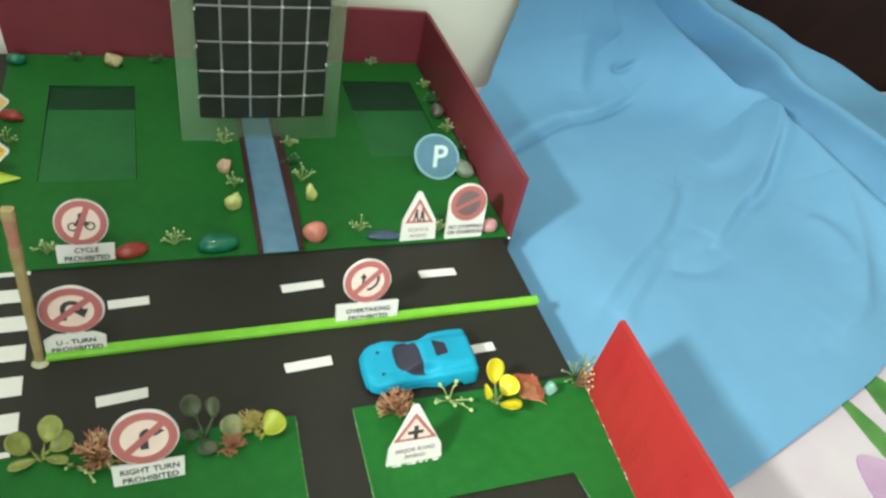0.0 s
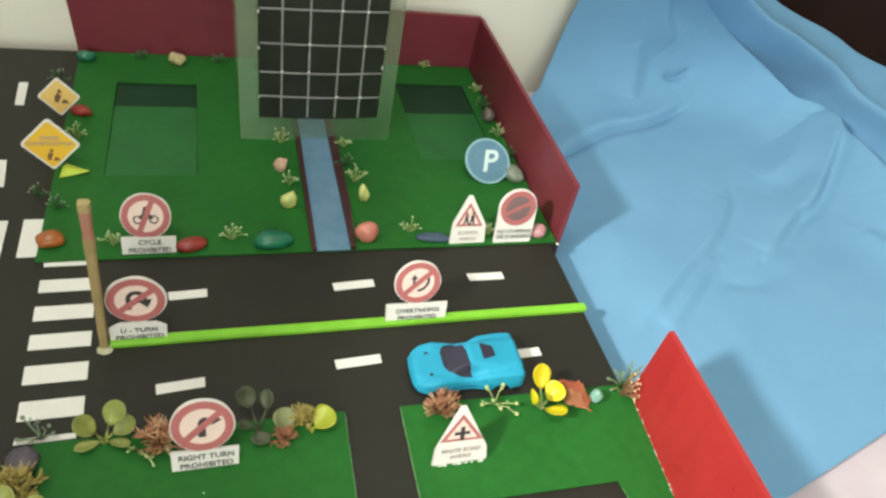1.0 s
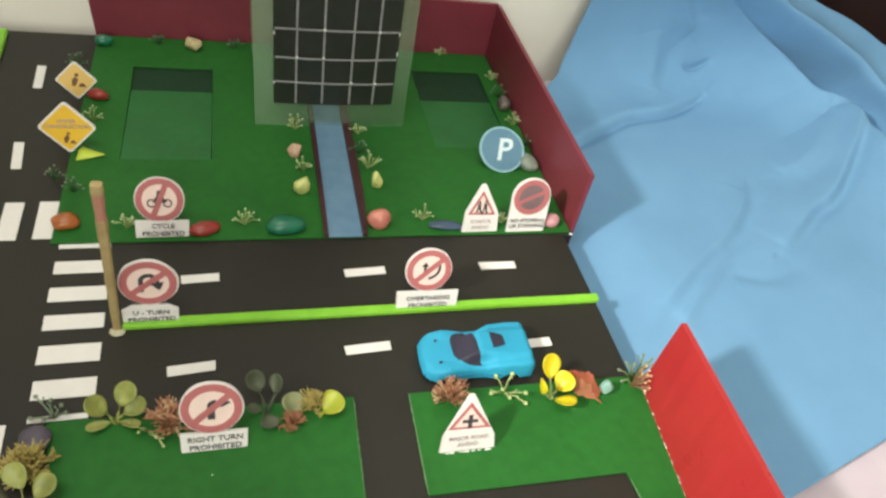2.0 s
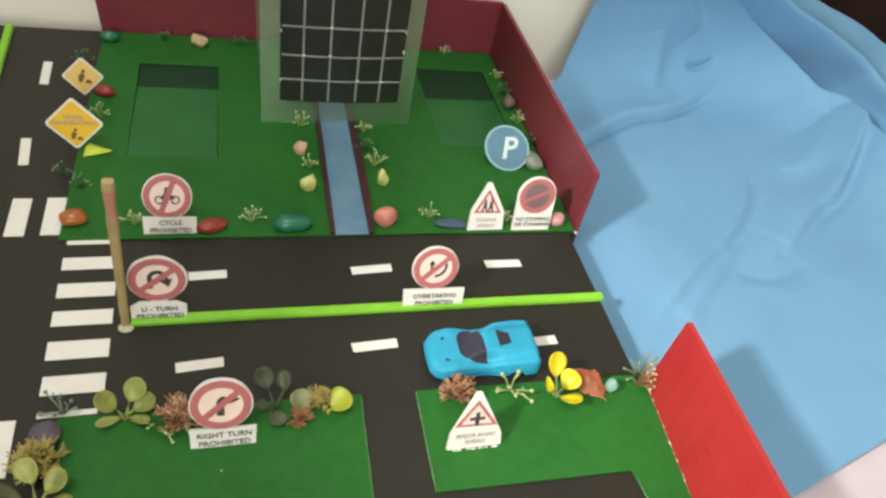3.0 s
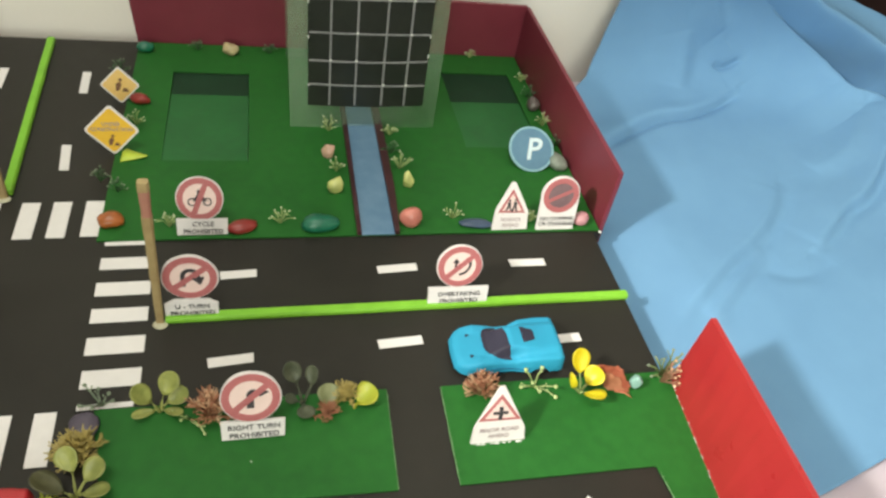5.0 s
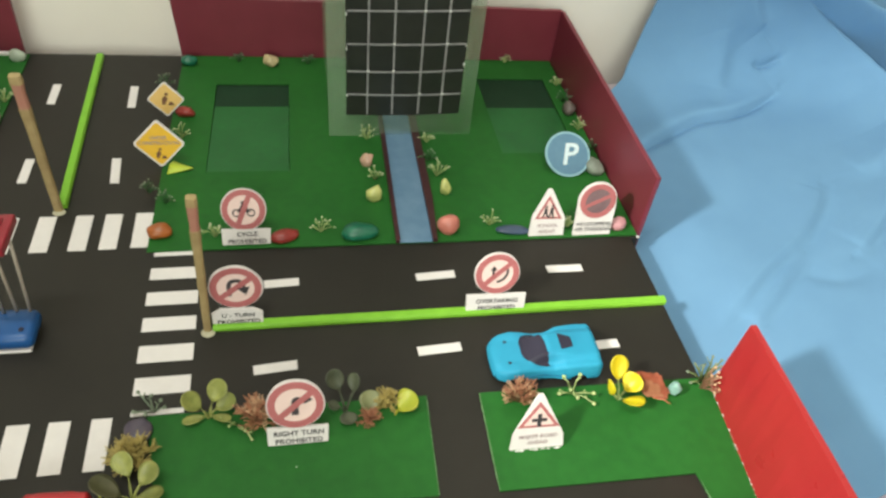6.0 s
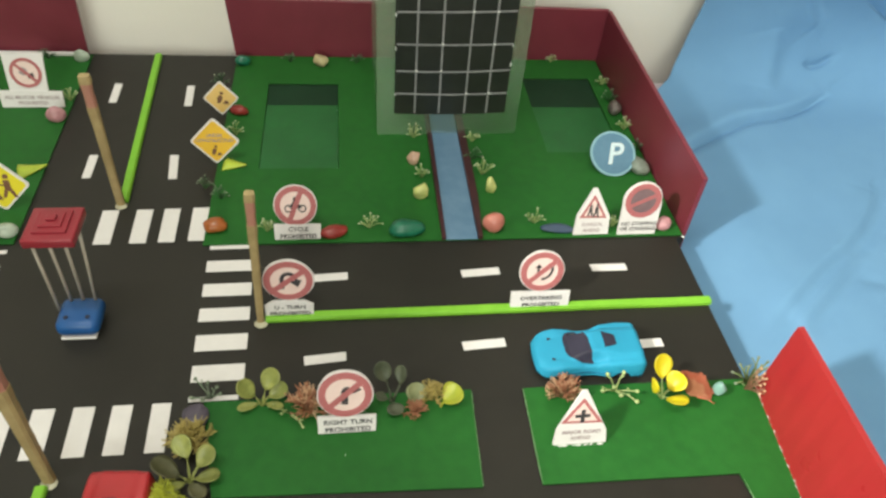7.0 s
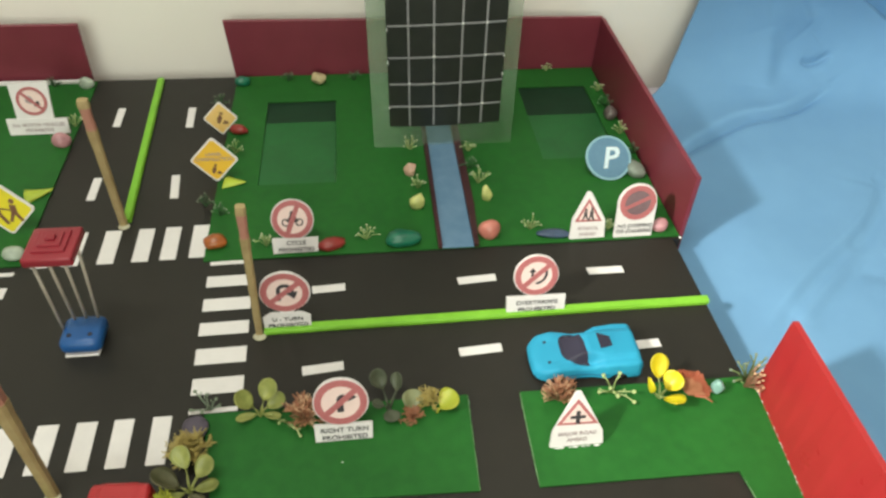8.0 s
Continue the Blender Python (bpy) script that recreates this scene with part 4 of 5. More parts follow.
# ---------------------------------------------------------------- toy cars
def car_height(u, v):
    """Height of the toy's shell; u from nose to tail, v from -1 to 1 across."""
    table = [(0.0, 0.0085), (0.04, 0.0102), (0.2, 0.0118), (0.3, 0.0125), (0.44, 0.0176), (0.52, 0.0192), (0.64, 0.0186), (0.8, 0.0172), (0.97, 0.0168), (1.0, 0.0155)]
    mid = lerp_table(table, u)
    side = lerp_table([(0.0, 0.0075), (0.06, 0.0102), (0.2, 0.0128), (0.32, 0.0122), (0.42, 0.0108), (0.55, 0.0112), (0.64, 0.0146), (0.82, 0.0158), (0.97, 0.0155), (1.0, 0.0142)], u)
    a = abs(v)
    k = min(1.0, max(0.0, (a - 0.48) / 0.28))
    k = k * k * (3 - 2 * k)
    h = mid * (1 - k) + side * k
    if a > 0.92:
        h -= 0.0022 * ((a - 0.92) / 0.08) ** 2
    return h


def car_half(u):
    return lerp_table([(0.0, 0.0118), (0.03, 0.0142), (0.09, 0.0162), (0.2, 0.0167), (0.34, 0.0157), (0.42, 0.0152), (0.54, 0.0154), (0.66, 0.0172), (0.84, 0.0176), (0.96, 0.0174), (1.0, 0.0166)], u)


def toy_car(m, paint, paint_line, label, length=0.0690):
    t = thing("toy_car", m, label, "toy car", "toy cars")

    def place(u, v, lift=0.0):
        return Vector(((u - 0.5) * length - 0.0009 * (1 - v * v) * max(0, 1 - u / 0.12), v * car_half(u), car_height(u, v) + lift))

    bm = bmesh.new()
    n, k = 56, 30
    grid = [[bm.verts.new(place(i / n, 2 * j / k - 1)) for j in range(k + 1)] for i in range(n + 1)]
    for i in range(n):
        for j in range(k):
            bm.faces.new((grid[i][j], grid[i + 1][j], grid[i + 1][j + 1], grid[i][j + 1]))
    # skirts with wheel arches
    for j, s in ((0, -1), (k, 1)):
        low = []
        for i in range(n + 1):
            u = i / n
            z = 0.0028
            for c in (0.2, 0.79):
                d = (u - c) * length
                if abs(d) < 0.0062:
                    z = max(z, 0.0005 + math.sqrt(0.0062 ** 2 - d * d) * 1.1)
            p = grid[i][j].co.copy()
            p.z, p.y = min(z, p.z - 0.001), p.y + s * 0.0006
            low.append(bm.verts.new(p))
        for i in range(n):
            bm.faces.new((grid[i][j], low[i], low[i + 1], grid[i + 1][j]))
    for i in (0, n):
        low = []
        for j in range(k + 1):
            p = grid[i][j].co.copy()
            p.z = 0.0028
            p.x += -0.0008 if i == 0 else 0.0006
            low.append(bm.verts.new(p))
        for j in range(k):
            bm.faces.new((grid[i][j], grid[i][j + 1], low[j + 1], low[j]))
    part("body", bm, paint, t, smooth=True)

    def patch(name, inside, mat, lift=0.00035):
        bm = bmesh.new()
        q = {}
        nn, kk = 150, 90
        for i in range(nn + 1):
            for j in range(kk + 1):
                if inside(i / nn, 2 * j / kk - 1):
                    q[i, j] = bm.verts.new(place(i / nn, 2 * j / kk - 1, lift))
        for i, j in list(q):
            c = [(i, j), (i + 1, j), (i + 1, j + 1), (i, j + 1)]
            if all(a in q for a in c):
                bm.faces.new([q[a] for a in c])
        for vtx in [v for v in bm.verts if not v.link_faces]:
            bm.verts.remove(vtx)
        return part(name, bm, mat, t, smooth=True)

    def screen_back(v):
        return 0.478 - 0.045 * v + 0.012 * math.sin(4.2 * v + 0.6)

    patch("windscreen", lambda u, v: abs(v) < 0.86 and screen_back(v) - 0.228 * (1 - (abs(v) / 0.86) ** 2.6) ** 0.5 < u < screen_back(v), GLASS_DARK)
    patch("engine_window", lambda u, v: 0.615 < u < 0.75 and abs(v - 0.05) < 0.4 - 1.3 * max(0, u - 0.62), GLASS_DARK)
    for s in (-1, 1):
        sill = [((0.29 + 0.39 * i / 8 - 0.5) * length, s * (car_half(0.29 + 0.39 * i / 8) + 0.0006), 0.0062 + 0.0006 * math.sin(i * 0.8)) for i in range(9)]
        part("sill_groove", tube(bmesh.new(), sill, [0.00035] * 9, 5), paint_line, t, smooth=True)
    for s in (-1, 1):
        patch("headlight", lambda u, v: 0.115 < u < 0.155 and abs(v - s * 0.5) < 0.1 - 1.6 * (u - 0.115), GLASS_DARK)
    part("chassis", box(bmesh.new(), -length * 0.47, length * 0.47, -0.0135, 0.0135, 0.0022, 0.007, 0.001), TYRE, t)
    for u in (0.2, 0.79):
        for s in (-1, 1):
            c = Vector(((u - 0.5) * length, s * (car_half(u) - 0.0026), 0.0053))
            bm = bmesh.new()
            tube(bm, [c + Vector((0, -0.0026, 0)), c + Vector((0, -0.0018, 0)), c + Vector((0, 0.0018, 0)), c + Vector((0, 0.0026, 0))], [0.0046, 0.0052, 0.0052, 0.0046], 20)
            w = part("wheel", bm, TYRE, t)
            bm = bmesh.new()
            tube(bm, [c + Vector((0, s * 0.0025, 0)), c + Vector((0, s * 0.003, 0))], [0.003, 0.0026], 12)
            part("rim", bm, GLASS_DARK, w)
    return t


toy_car(pose(0.2148, -0.0425, 0.0002, 0, 0, 0.0), CAR_BLUE, CAR_LINE, "sky-blue plastic toy sports car with dark windows")
toy_car(pose(-0.0650, -0.1435, 0.0002, 0, 0, 87) @ Matrix.Scale(0.92, 4), CAR_RED, ROOF_RED, "red plastic toy car standing on the front road")

# ---------------------------------------------------------------- the traffic booth
booth = thing("traffic_booth", pose(-0.1115, 0.0015, 0.0002), "toy traffic booth, blue base, pale sticks and red roof", "booth")
bm = bmesh.new()
box(bm, -0.0112, 0.0104, -0.0128, 0.0105, 0.0, 0.0021, 0.0009, 3)
part("white_rim", bm, WHITE, booth, "white rim under the blue base")
bm = bmesh.new()
box(bm, -0.0128, 0.0132, -0.0132, 0.0122, 0.0025, 0.0145, 0.0048, 4)
part("base_block", bm, BOOTH_BLUE, booth, "rounded royal blue plastic base", True)
for sx in (-0.0062, 0.0068):
    part("socket", tube(bmesh.new(), [(sx, -0.006, 0.0144), (sx, -0.006, 0.0152)], [0.0016, 0.0013], 12), GLASS_DARK, booth)
ROOF_Z = 0.085
ROOF_X, ROOF_Y = 0.0076, 0.001
for (ax, ay), (bx, by) in (((-0.0125, 0.0025), (-0.0032, -0.0105)), ((-0.0065, 0.0085), (0.0048, -0.0085)), ((0.0005, 0.0095), (0.0125, -0.0065)), ((0.008, 0.009), (0.0182, 0.003))):
    part("stick", tube(bmesh.new(), [(ax, ay, 0.012), (ax * 0.5 + bx * 0.5, ay * 0.5 + by * 0.5, 0.048), (bx, by, ROOF_Z + 0.001)], [0.001, 0.001, 0.001], 8), PALE_STICK, booth, "pale wooden stick", True)
roof = bmesh.new()
box(roof, ROOF_X - 0.0138, ROOF_X + 0.0138, ROOF_Y - 0.0165, ROOF_Y + 0.0115, ROOF_Z, ROOF_Z + 0.0062, 0.0012, 3)
roof_ob = part("roof", roof, ROOF_RED, booth, "stepped red plastic roof", True)
part("roof_step", box(bmesh.new(), ROOF_X - 0.0092, ROOF_X + 0.0092, ROOF_Y - 0.0108, ROOF_Y + 0.0072, ROOF_Z + 0.006, ROOF_Z + 0.0076, 0.0006, 3), ROOF_RED, roof_ob)
part("roof_step", box(bmesh.new(), ROOF_X - 0.0062, ROOF_X + 0.0062, ROOF_Y - 0.0072, ROOF_Y + 0.0045, ROOF_Z + 0.0075, ROOF_Z + 0.0088, 0.0005, 3), ROOF_RED, roof_ob)
part("roof_knob", box(bmesh.new(), ROOF_X - 0.0028, ROOF_X + 0.0028, ROOF_Y - 0.0032, ROOF_Y + 0.0014, ROOF_Z + 0.0087, ROOF_Z + 0.0105, 0.0008, 3), ROOF_RED, roof_ob)


# ---------------------------------------------------------------- stones
def stone(x, y, rx, ry, rz, colour, seed, label, turn=0.0, z=0.0012, chips=0):
    """A pebble; chips: how many broken flat faces it has."""
    bm = bmesh.new()
    rnd = random.Random(seed)
    cuts = [(Vector((rnd.gauss(0, 1), rnd.gauss(0, 1), rnd.gauss(0.2, 0.9))).normalized(), rnd.uniform(0.62, 0.86)) for _ in range(chips)]
    bmesh.ops.create_icosphere(bm, subdivisions=3, radius=1)
    for v in bm.verts:
        p = v.co.copy()
        k = 1 + 0.22 * noise.noise(p * 0.9 + Vector((seed * 3.1, 0, 0))) + 0.07 * noise.noise(p * 2.6 + Vector((0, seed * 2.3, 0)))
        for n, d in cuts:
            k = min(k, d / max(0.01, n.dot(p)))
        v.co = Vector((p.x * rx * k, p.y * ry * k, (p.z * k + 0.82) * rz))
    ob = part("pebble", bm, STONES[colour], smooth=True)
    ob.matrix_world = pose(x, y, z, 0, 0, turn)
    return tagged(ob, label, "pebble", "painted pebbles")


STONES = {
    "orange": stone_material("orange_pebble", (0.44, 0.125, 0.028)), "red": stone_material("red_pebble", (0.32, 0.035, 0.03)),
    "teal": stone_material("teal_green_pebble", (0.012, 0.16, 0.09)), "coral": stone_material("coral_pink_pebble", (0.58, 0.2, 0.155)),
    "navy": stone_material("slate_blue_pebble", (0.05, 0.08, 0.14)), "pink": stone_material("pink_pebble", (0.62, 0.3, 0.33)),
    "grey": stone_material("grey_green_pebble", (0.26, 0.3, 0.25)), "beige": stone_material("cream_pebble", (0.62, 0.5, 0.28)),
    "aqua": stone_material("aqua_pebble", (0.3, 0.52, 0.46)), "lime": stone_material("pale_lime_gravel", (0.66, 0.68, 0.24)), "salmon": stone_material("pale_salmon_gravel", (0.72, 0.45, 0.33)),
    "purple": stone_material("dark_purple_pebble", (0.1, 0.08, 0.12)), "slate": stone_material("dull_brown_grey_pebble", (0.14, 0.115, 0.105)), "mint": stone_material("pale_mint_pebble", (0.45, 0.52, 0.42)),
}
for q in [
    (-0.0385, 0.0885, 0.0085, 0.0065, 0.0055, "orange", 1, "glossy orange painted pebble on the lawn's corner", 10),
    (0.0495, 0.0795, 0.0105, 0.0055, 0.0045, "red", 2, "red painted pebble beside the cycle sign", 18),
    (0.1045, 0.081, 0.0135, 0.0075, 0.006, "teal", 3, "dark teal green pebble on the lawn's edge", 5),
    (0.1725, 0.083, 0.0085, 0.0068, 0.0085, "coral", 4, "coral pink pebble beside the driveway", 0),
    (0.2235, 0.0795, 0.0125, 0.005, 0.003, "navy", 5, "flat slate-blue pebble on the lawn's edge", -4),
    (0.3115, 0.0805, 0.0068, 0.0055, 0.0055, "pink", 6, "pale pink pebble beside the no stopping sign", 0),
    (0.3135, 0.1535, 0.0075, 0.0105, 0.0065, "grey", 7, "grey-green pebble behind the parking sign", 20),
    (0.0365, 0.323, 0.0085, 0.0065, 0.0072, "beige", 8, "cream pebble at the foot of the red wall", 0, 0.0012, 12),
    (-0.039, 0.324, 0.0075, 0.0055, 0.0055, "teal", 9, "teal pebble at the lawn's back corner", 0),
    (0.1185, 0.1225, 0.0078, 0.006, 0.0075, "lime", 10, "pale lime yellow pebble beside the driveway", 30, 0.0012, 12),
    (0.1165, 0.167, 0.0066, 0.0056, 0.007, "salmon", 11, "small pink pebble beside the driveway", 0, 0.0012, 12),
    (0.1765, 0.1275, 0.0052, 0.005, 0.0085, "lime", 12, "upright lime yellow pebble beside the driveway", 0, 0.0012, 12),
    (-0.0355, 0.240, 0.0085, 0.0055, 0.0045, "red", 13, "red painted pebble behind the yellow signs", -20),
    (0.3175, 0.2435, 0.0062, 0.0085, 0.0065, "slate", 14, "dark grey pebble at the foot of the side wall", 0),
    (0.2958, -0.0755, 0.0050, 0.0046, 0.0062, "aqua", 15, "pale aqua pebble on the corner lawn", 0, 0.0012, 12),
    (-0.1895, 0.328, 0.0068, 0.005, 0.006, "mint", 16, "pale grey pebble on the lawn's corner", 0),
    (-0.1865, 0.229, 0.0078, 0.0065, 0.0075, "pink", 17, "dusty pink pebble on the lawn's edge", 0),
    (-0.1835, 0.0865, 0.0075, 0.006, 0.0055, "mint", 18, "pale mint pebble on the lawn's corner", 15),
    (-0.0315, -0.0735, 0.0078, 0.0074, 0.0032, "purple", 19, "dark purple pebble at the lawn's corner", 0),
]:
    stone(*q)


# ---------------------------------------------------------------- plants
def round_leaf_plant(x, y, leaves, mat, label, seed, stem_mat=None):
    """Spoon-shaped plastic leaves on short stems: leaves as (turn, lift, length, width, height of its stem)."""
    t = thing("plastic_plant", pose(x, y, 0.0013), label, "plant", "plastic plants")
    rnd = random.Random(seed)
    for turn, lift, length, width, stem, *own in leaves:
        d = Vector((math.sin(math.radians(-turn)) , math.cos(math.radians(turn)), 0))
        top = Vector((d.x * stem * 0.75, d.y * stem * 0.75, stem * 0.75 + 0.0015))
        part("stem", tube(bmesh.new(), [(0, 0, 0), top * 0.5 + Vector((0, 0, 0.0012)), top], [0.0009, 0.0008, 0.0007], 6), stem_mat or mat, t, smooth=True)
        bm = bmesh.new()
        spoon(bm, Matrix.Translation(top) @ pose(0, 0, 0, 0, 0, turn) @ pose(0, 0, 0, lift, rnd.uniform(-20, 20), 0), length, width, 0.22)
        part("leaf", bm, own[0] if own else mat, t, smooth=True)
    return t


def twig_bush(x, y, radius, height, mat, label, seed, count=46, tip_mat=None):
    """A clump of short forked plastic twigs."""
    rnd = random.Random(seed)
    t = thing("plastic_bush", pose(x, y, 0.0013), label, "plant", "plastic plants")
    for name, share, m in (("twig_clump", 1.0, mat), ("tip_clump", 0.7, tip_mat or mat)):
        bm = bmesh.new()
        for i in range(int(count * share)):
            a, e = rnd.uniform(0, 2 * math.pi), rnd.uniform(0.1, 1.0)
            d = Vector((math.cos(a) * math.cos(e * 1.4), math.sin(a) * math.cos(e * 1.4), math.sin(e * 1.4) * height / radius))
            base = Vector((rnd.uniform(-1, 1) * radius * 0.2, rnd.uniform(-1, 1) * radius * 0.2, 0.0005))
            end = base + d * radius * rnd.uniform(0.72, 1.05)
            tube(bm, [base, base.lerp(end, 0.6) + Vector((0, 0, 0.0006)), end], [0.00042, 0.00038, 0.00025], 4)
            for k in range(4):
                f = end + Vector((rnd.uniform(-1, 1), rnd.uniform(-1, 1), rnd.uniform(-0.3, 1))) * radius * 0.26
                s = base.lerp(end, rnd.uniform(0.55, 0.95))
                tube(bm, [s, s.lerp(f, 0.5), f], [0.00032, 0.00028, 0.00036], 4)
        part(name, bm, m, t, smooth=True)
    return t


def sprig(x, y, stems, mat, label, seed, tip=0.0011, tip_mat=None, spread=1.0, fine=1.0):
    """Thin stems that end in small beads: stems as (dx, dy, height)."""
    rnd = random.Random(seed)
    t = thing("plastic_sprig", pose(x, y, 0.0013), label, "plant", "plastic sprigs")
    for dx, dy, h in stems:
        bm = bmesh.new()
        end = Vector((dx * spread, dy * spread, h))
        mid = end * 0.55 + Vector((rnd.uniform(-1, 1) * 0.001, rnd.uniform(-1, 1) * 0.001, 0.0015))
        tube(bm, [(0, 0, 0), mid, end], [fine * 0.0006, fine * 0.0005, fine * 0.00045], 5)
        f = mid.lerp(end, 0.3) + Vector((rnd.uniform(-1, 1), rnd.uniform(-1, 1), rnd.uniform(0, 1))) * 0.003
        tube(bm, [mid.lerp(end, 0.1), f], [0.0004, 0.00035], 4)
        ball(bm, f, tip * 0.5)
        s = part("stem", bm, mat, t, smooth=True)
        part("bead", ball(bmesh.new(), end, tip, 2, (1, 1, 0.8)), tip_mat or mat, s, smooth=True)
    return t


def small_sprig(x, y, size, mat, seed, label="small pale green plastic sprig on the lawn"):
    rnd = random.Random(seed)
    stems = []
    for i in range(8):
        a = math.pi * (i + 0.5 + rnd.uniform(-0.3, 0.3)) / 8
        stems.append((math.cos(a) * size * rnd.uniform(0.5, 1.05), math.sin(a) * size * rnd.uniform(0.0, 0.4), size * rnd.uniform(0.6, 1.55) * (0.4 + 0.6 * math.sin(a))))
    return sprig(x, y, stems, mat, label, seed, 0.0008, BEAD if mat == SPRIG else GREY_BEAD, 1.0, 0.72)


for q in [(0.076, 0.0865, 0.0105, SPRIG, 1), (0.2065, 0.0885, 0.009, SPRIG, 2), (-0.0005, 0.0845, 0.009, SPRIG, 3), (0.1195, 0.2025, 0.010, SPRIG, 4), (0.1735, 0.1500, 0.0115, SPRIG, 5),
          (0.2745, 0.335, 0.0068, SPRIG, 6), (0.3195, 0.292, 0.009, SPRIG, 7), (0.3195, 0.215, 0.0095, SPRIG, 8), (0.1215, 0.1465, 0.009, SPRIG, 9), (-0.0555, 0.2845, 0.010, SPRIG_DARK, 10),
          (0.172, 0.197, 0.008, SPRIG, 11), (0.1695, 0.171, 0.0085, SPRIG_DARK, 12), (0.319, 0.262, 0.0095, SPRIG_DARK, 13), (0.072, 0.328, 0.008, SPRIG_DARK, 14), (0.006, 0.33, 0.008, SPRIG_DARK, 15),
          (-0.035, 0.206, 0.009, SPRIG, 16), (-0.052, 0.135, 0.008, SPRIG_DARK, 17), (-0.0385, 0.123, 0.0075, SPRIG_DARK, 18), (-0.2215, 0.330, 0.009, SPRIG_DARK, 19), (-0.1835, 0.2585, 0.009, SPRIG, 20),
          (0.322, 0.183, 0.008, SPRIG_DARK, 21), (0.2695, 0.083, 0.0065, SPRIG, 22), (0.3165, 0.127, 0.007, PINK_TIP, 23)]:
    small_sprig(*q)

# along the road's front edge
round_leaf_plant(0.0062, -0.0675, [(58, 60, 0.0165, 0.0110, 0.0065), (-22, 55, 0.0155, 0.0115, 0.0085), (-66, 18, 0.0125, 0.0110, 0.0065), (-118, 8, 0.012, 0.0060, 0.004), (112, 6, 0.0125, 0.0060, 0.003)], OLIVE, "olive plastic plant with round spoon leaves", 1)
twig_bush(0.0345, -0.0710, 0.0125, 0.016, RUST, "rust-coloured feathery plastic bush behind the sign", 2, 36, tip_mat=PALE_TIP)
sprig(0.0225, -0.0735, [(-0.012, 0.003, 0.004), (0.005, -0.008, 0.006), (0.0085, -0.012, 0.003), (-0.004, -0.004, 0.006)], SPRIG, "pale green plastic sprig lying on the lawn", 3, 0.0009)
round_leaf_plant(0.0845, -0.0705, [(20, 58, 0.0145, 0.0108, 0.0125), (-36, 56, 0.0120, 0.0088, 0.0115), (190, 4, 0.0098, 0.0108, 0.0025), (80, 30, 0.0085, 0.006, 0.004)], DARK_LEAF, "dark green plastic plant with round spoon leaves", 4)
twig_bush(0.1105, -0.0675, 0.0088, 0.010, MOSS, "mustard plastic moss clump beside the lime petal", 5, 36)
twig_bush(0.0985, -0.0770, 0.0072, 0.007, RUST, "small rust-coloured plastic moss clump", 25, 30)
round_leaf_plant(0.1000, -0.0755, [(14, 30, 0.0130, 0.0140, 0.002)], HAZY_LEAF, "single olive plastic leaf in the moss", 6)
round_leaf_plant(0.1140, -0.0750, [(-66, 24, 0.0135, 0.0165, 0.003)], LIME_LEAF, "single lime yellow plastic petal", 7)
twig_bush(0.1925, -0.0715, 0.0108, 0.0175, RUST, "rust-coloured plastic flower clump behind the sign", 8, 40, tip_mat=PALE_TIP)
sprig(0.2280, -0.0700, [(-0.010, -0.002, 0.004), (-0.0075, 0.004, 0.0135), (0.003, 0.004, 0.0145), (0.0115, -0.005, 0.006), (0.0105, -0.0105, 0.003), (-0.004, -0.003, 0.009), (0.001, -0.006, 0.004)], SPRIG, "pale green plastic sprig with beaded tips", 9, 0.0014)
round_leaf_plant(0.2567, -0.0772, [(102, 72, 0.0140, 0.0085, 0.0118), (-2, 52, 0.0166, 0.0118, 0.0112), (-60, 44, 0.0132, 0.0140, 0.0062), (-154, 30, 0.0145, 0.0135, 0.0042)], YELLOW, "yellow plastic flower with cupped oval petals", 10, SPRIG)


def coral_fan(x, y, label, seed):
    """Pleated fans that open from one corner, with two loose strands."""
    rnd = random.Random(seed)
    t = thing("coral_fan", pose(x, y, 0.0013, -28, 0, -12), label, "plant", "plastic plants")
    for k, (reach, a0, a1, mat) in enumerate(((0.0172, 2, 122, CORAL), (0.0160, 0, 112, CORAL), (0.0125, 8, 118, RUST))):
        bm = bmesh.new()
        n = 30
        sheets = ([], [])
        for i in range(n + 1):
            a = math.radians(a0 + (a1 - a0) * i / n)
            far = reach * (0.95 + 0.05 * math.sin(i * 0.55 + k)) * rnd.uniform(0.92, 1.03)
            for side, sheet in enumerate(sheets):
                sheet.append([bm.verts.new((-0.0055 + far * u * math.cos(a), -0.0016 * k + side * 0.0005 + (0.0009 if i % 2 else -0.0009) * u, 0.0015 + far * u * math.sin(a))) for u in (0.12, 0.45, 0.75, 1.0)])
        for i in range(n):
            for j in range(3):
                f, g = sheets
                bm.faces.new((f[i][j], f[i + 1][j], f[i + 1][j + 1], f[i][j + 1]))
                bm.faces.new((g[i][j], g[i][j + 1], g[i + 1][j + 1], g[i + 1][j]))
            bm.faces.new((f[i][3], f[i + 1][3], g[i + 1][3], g[i][3]))
            bm.faces.new((f[i][0], g[i][0], g[i + 1][0], f[i + 1][0]))
        for i in (0, n):
            for j in range(3):
                bm.faces.new((f[i][j], f[i][j + 1], g[i][j + 1], g[i][j]))
        part("petal_layer", bm, mat, t)
    for ex, ez in ((0.0105, 0.0006),):
        part("strand", tube(bmesh.new(), [(0.0, -0.004, 0.002), (ex * 0.6, -0.006, ez + 0.002), (ex, -0.0075, ez)], [0.0006, 0.0006, 0.0004], 6), CORAL, t, smooth=True)
    return t


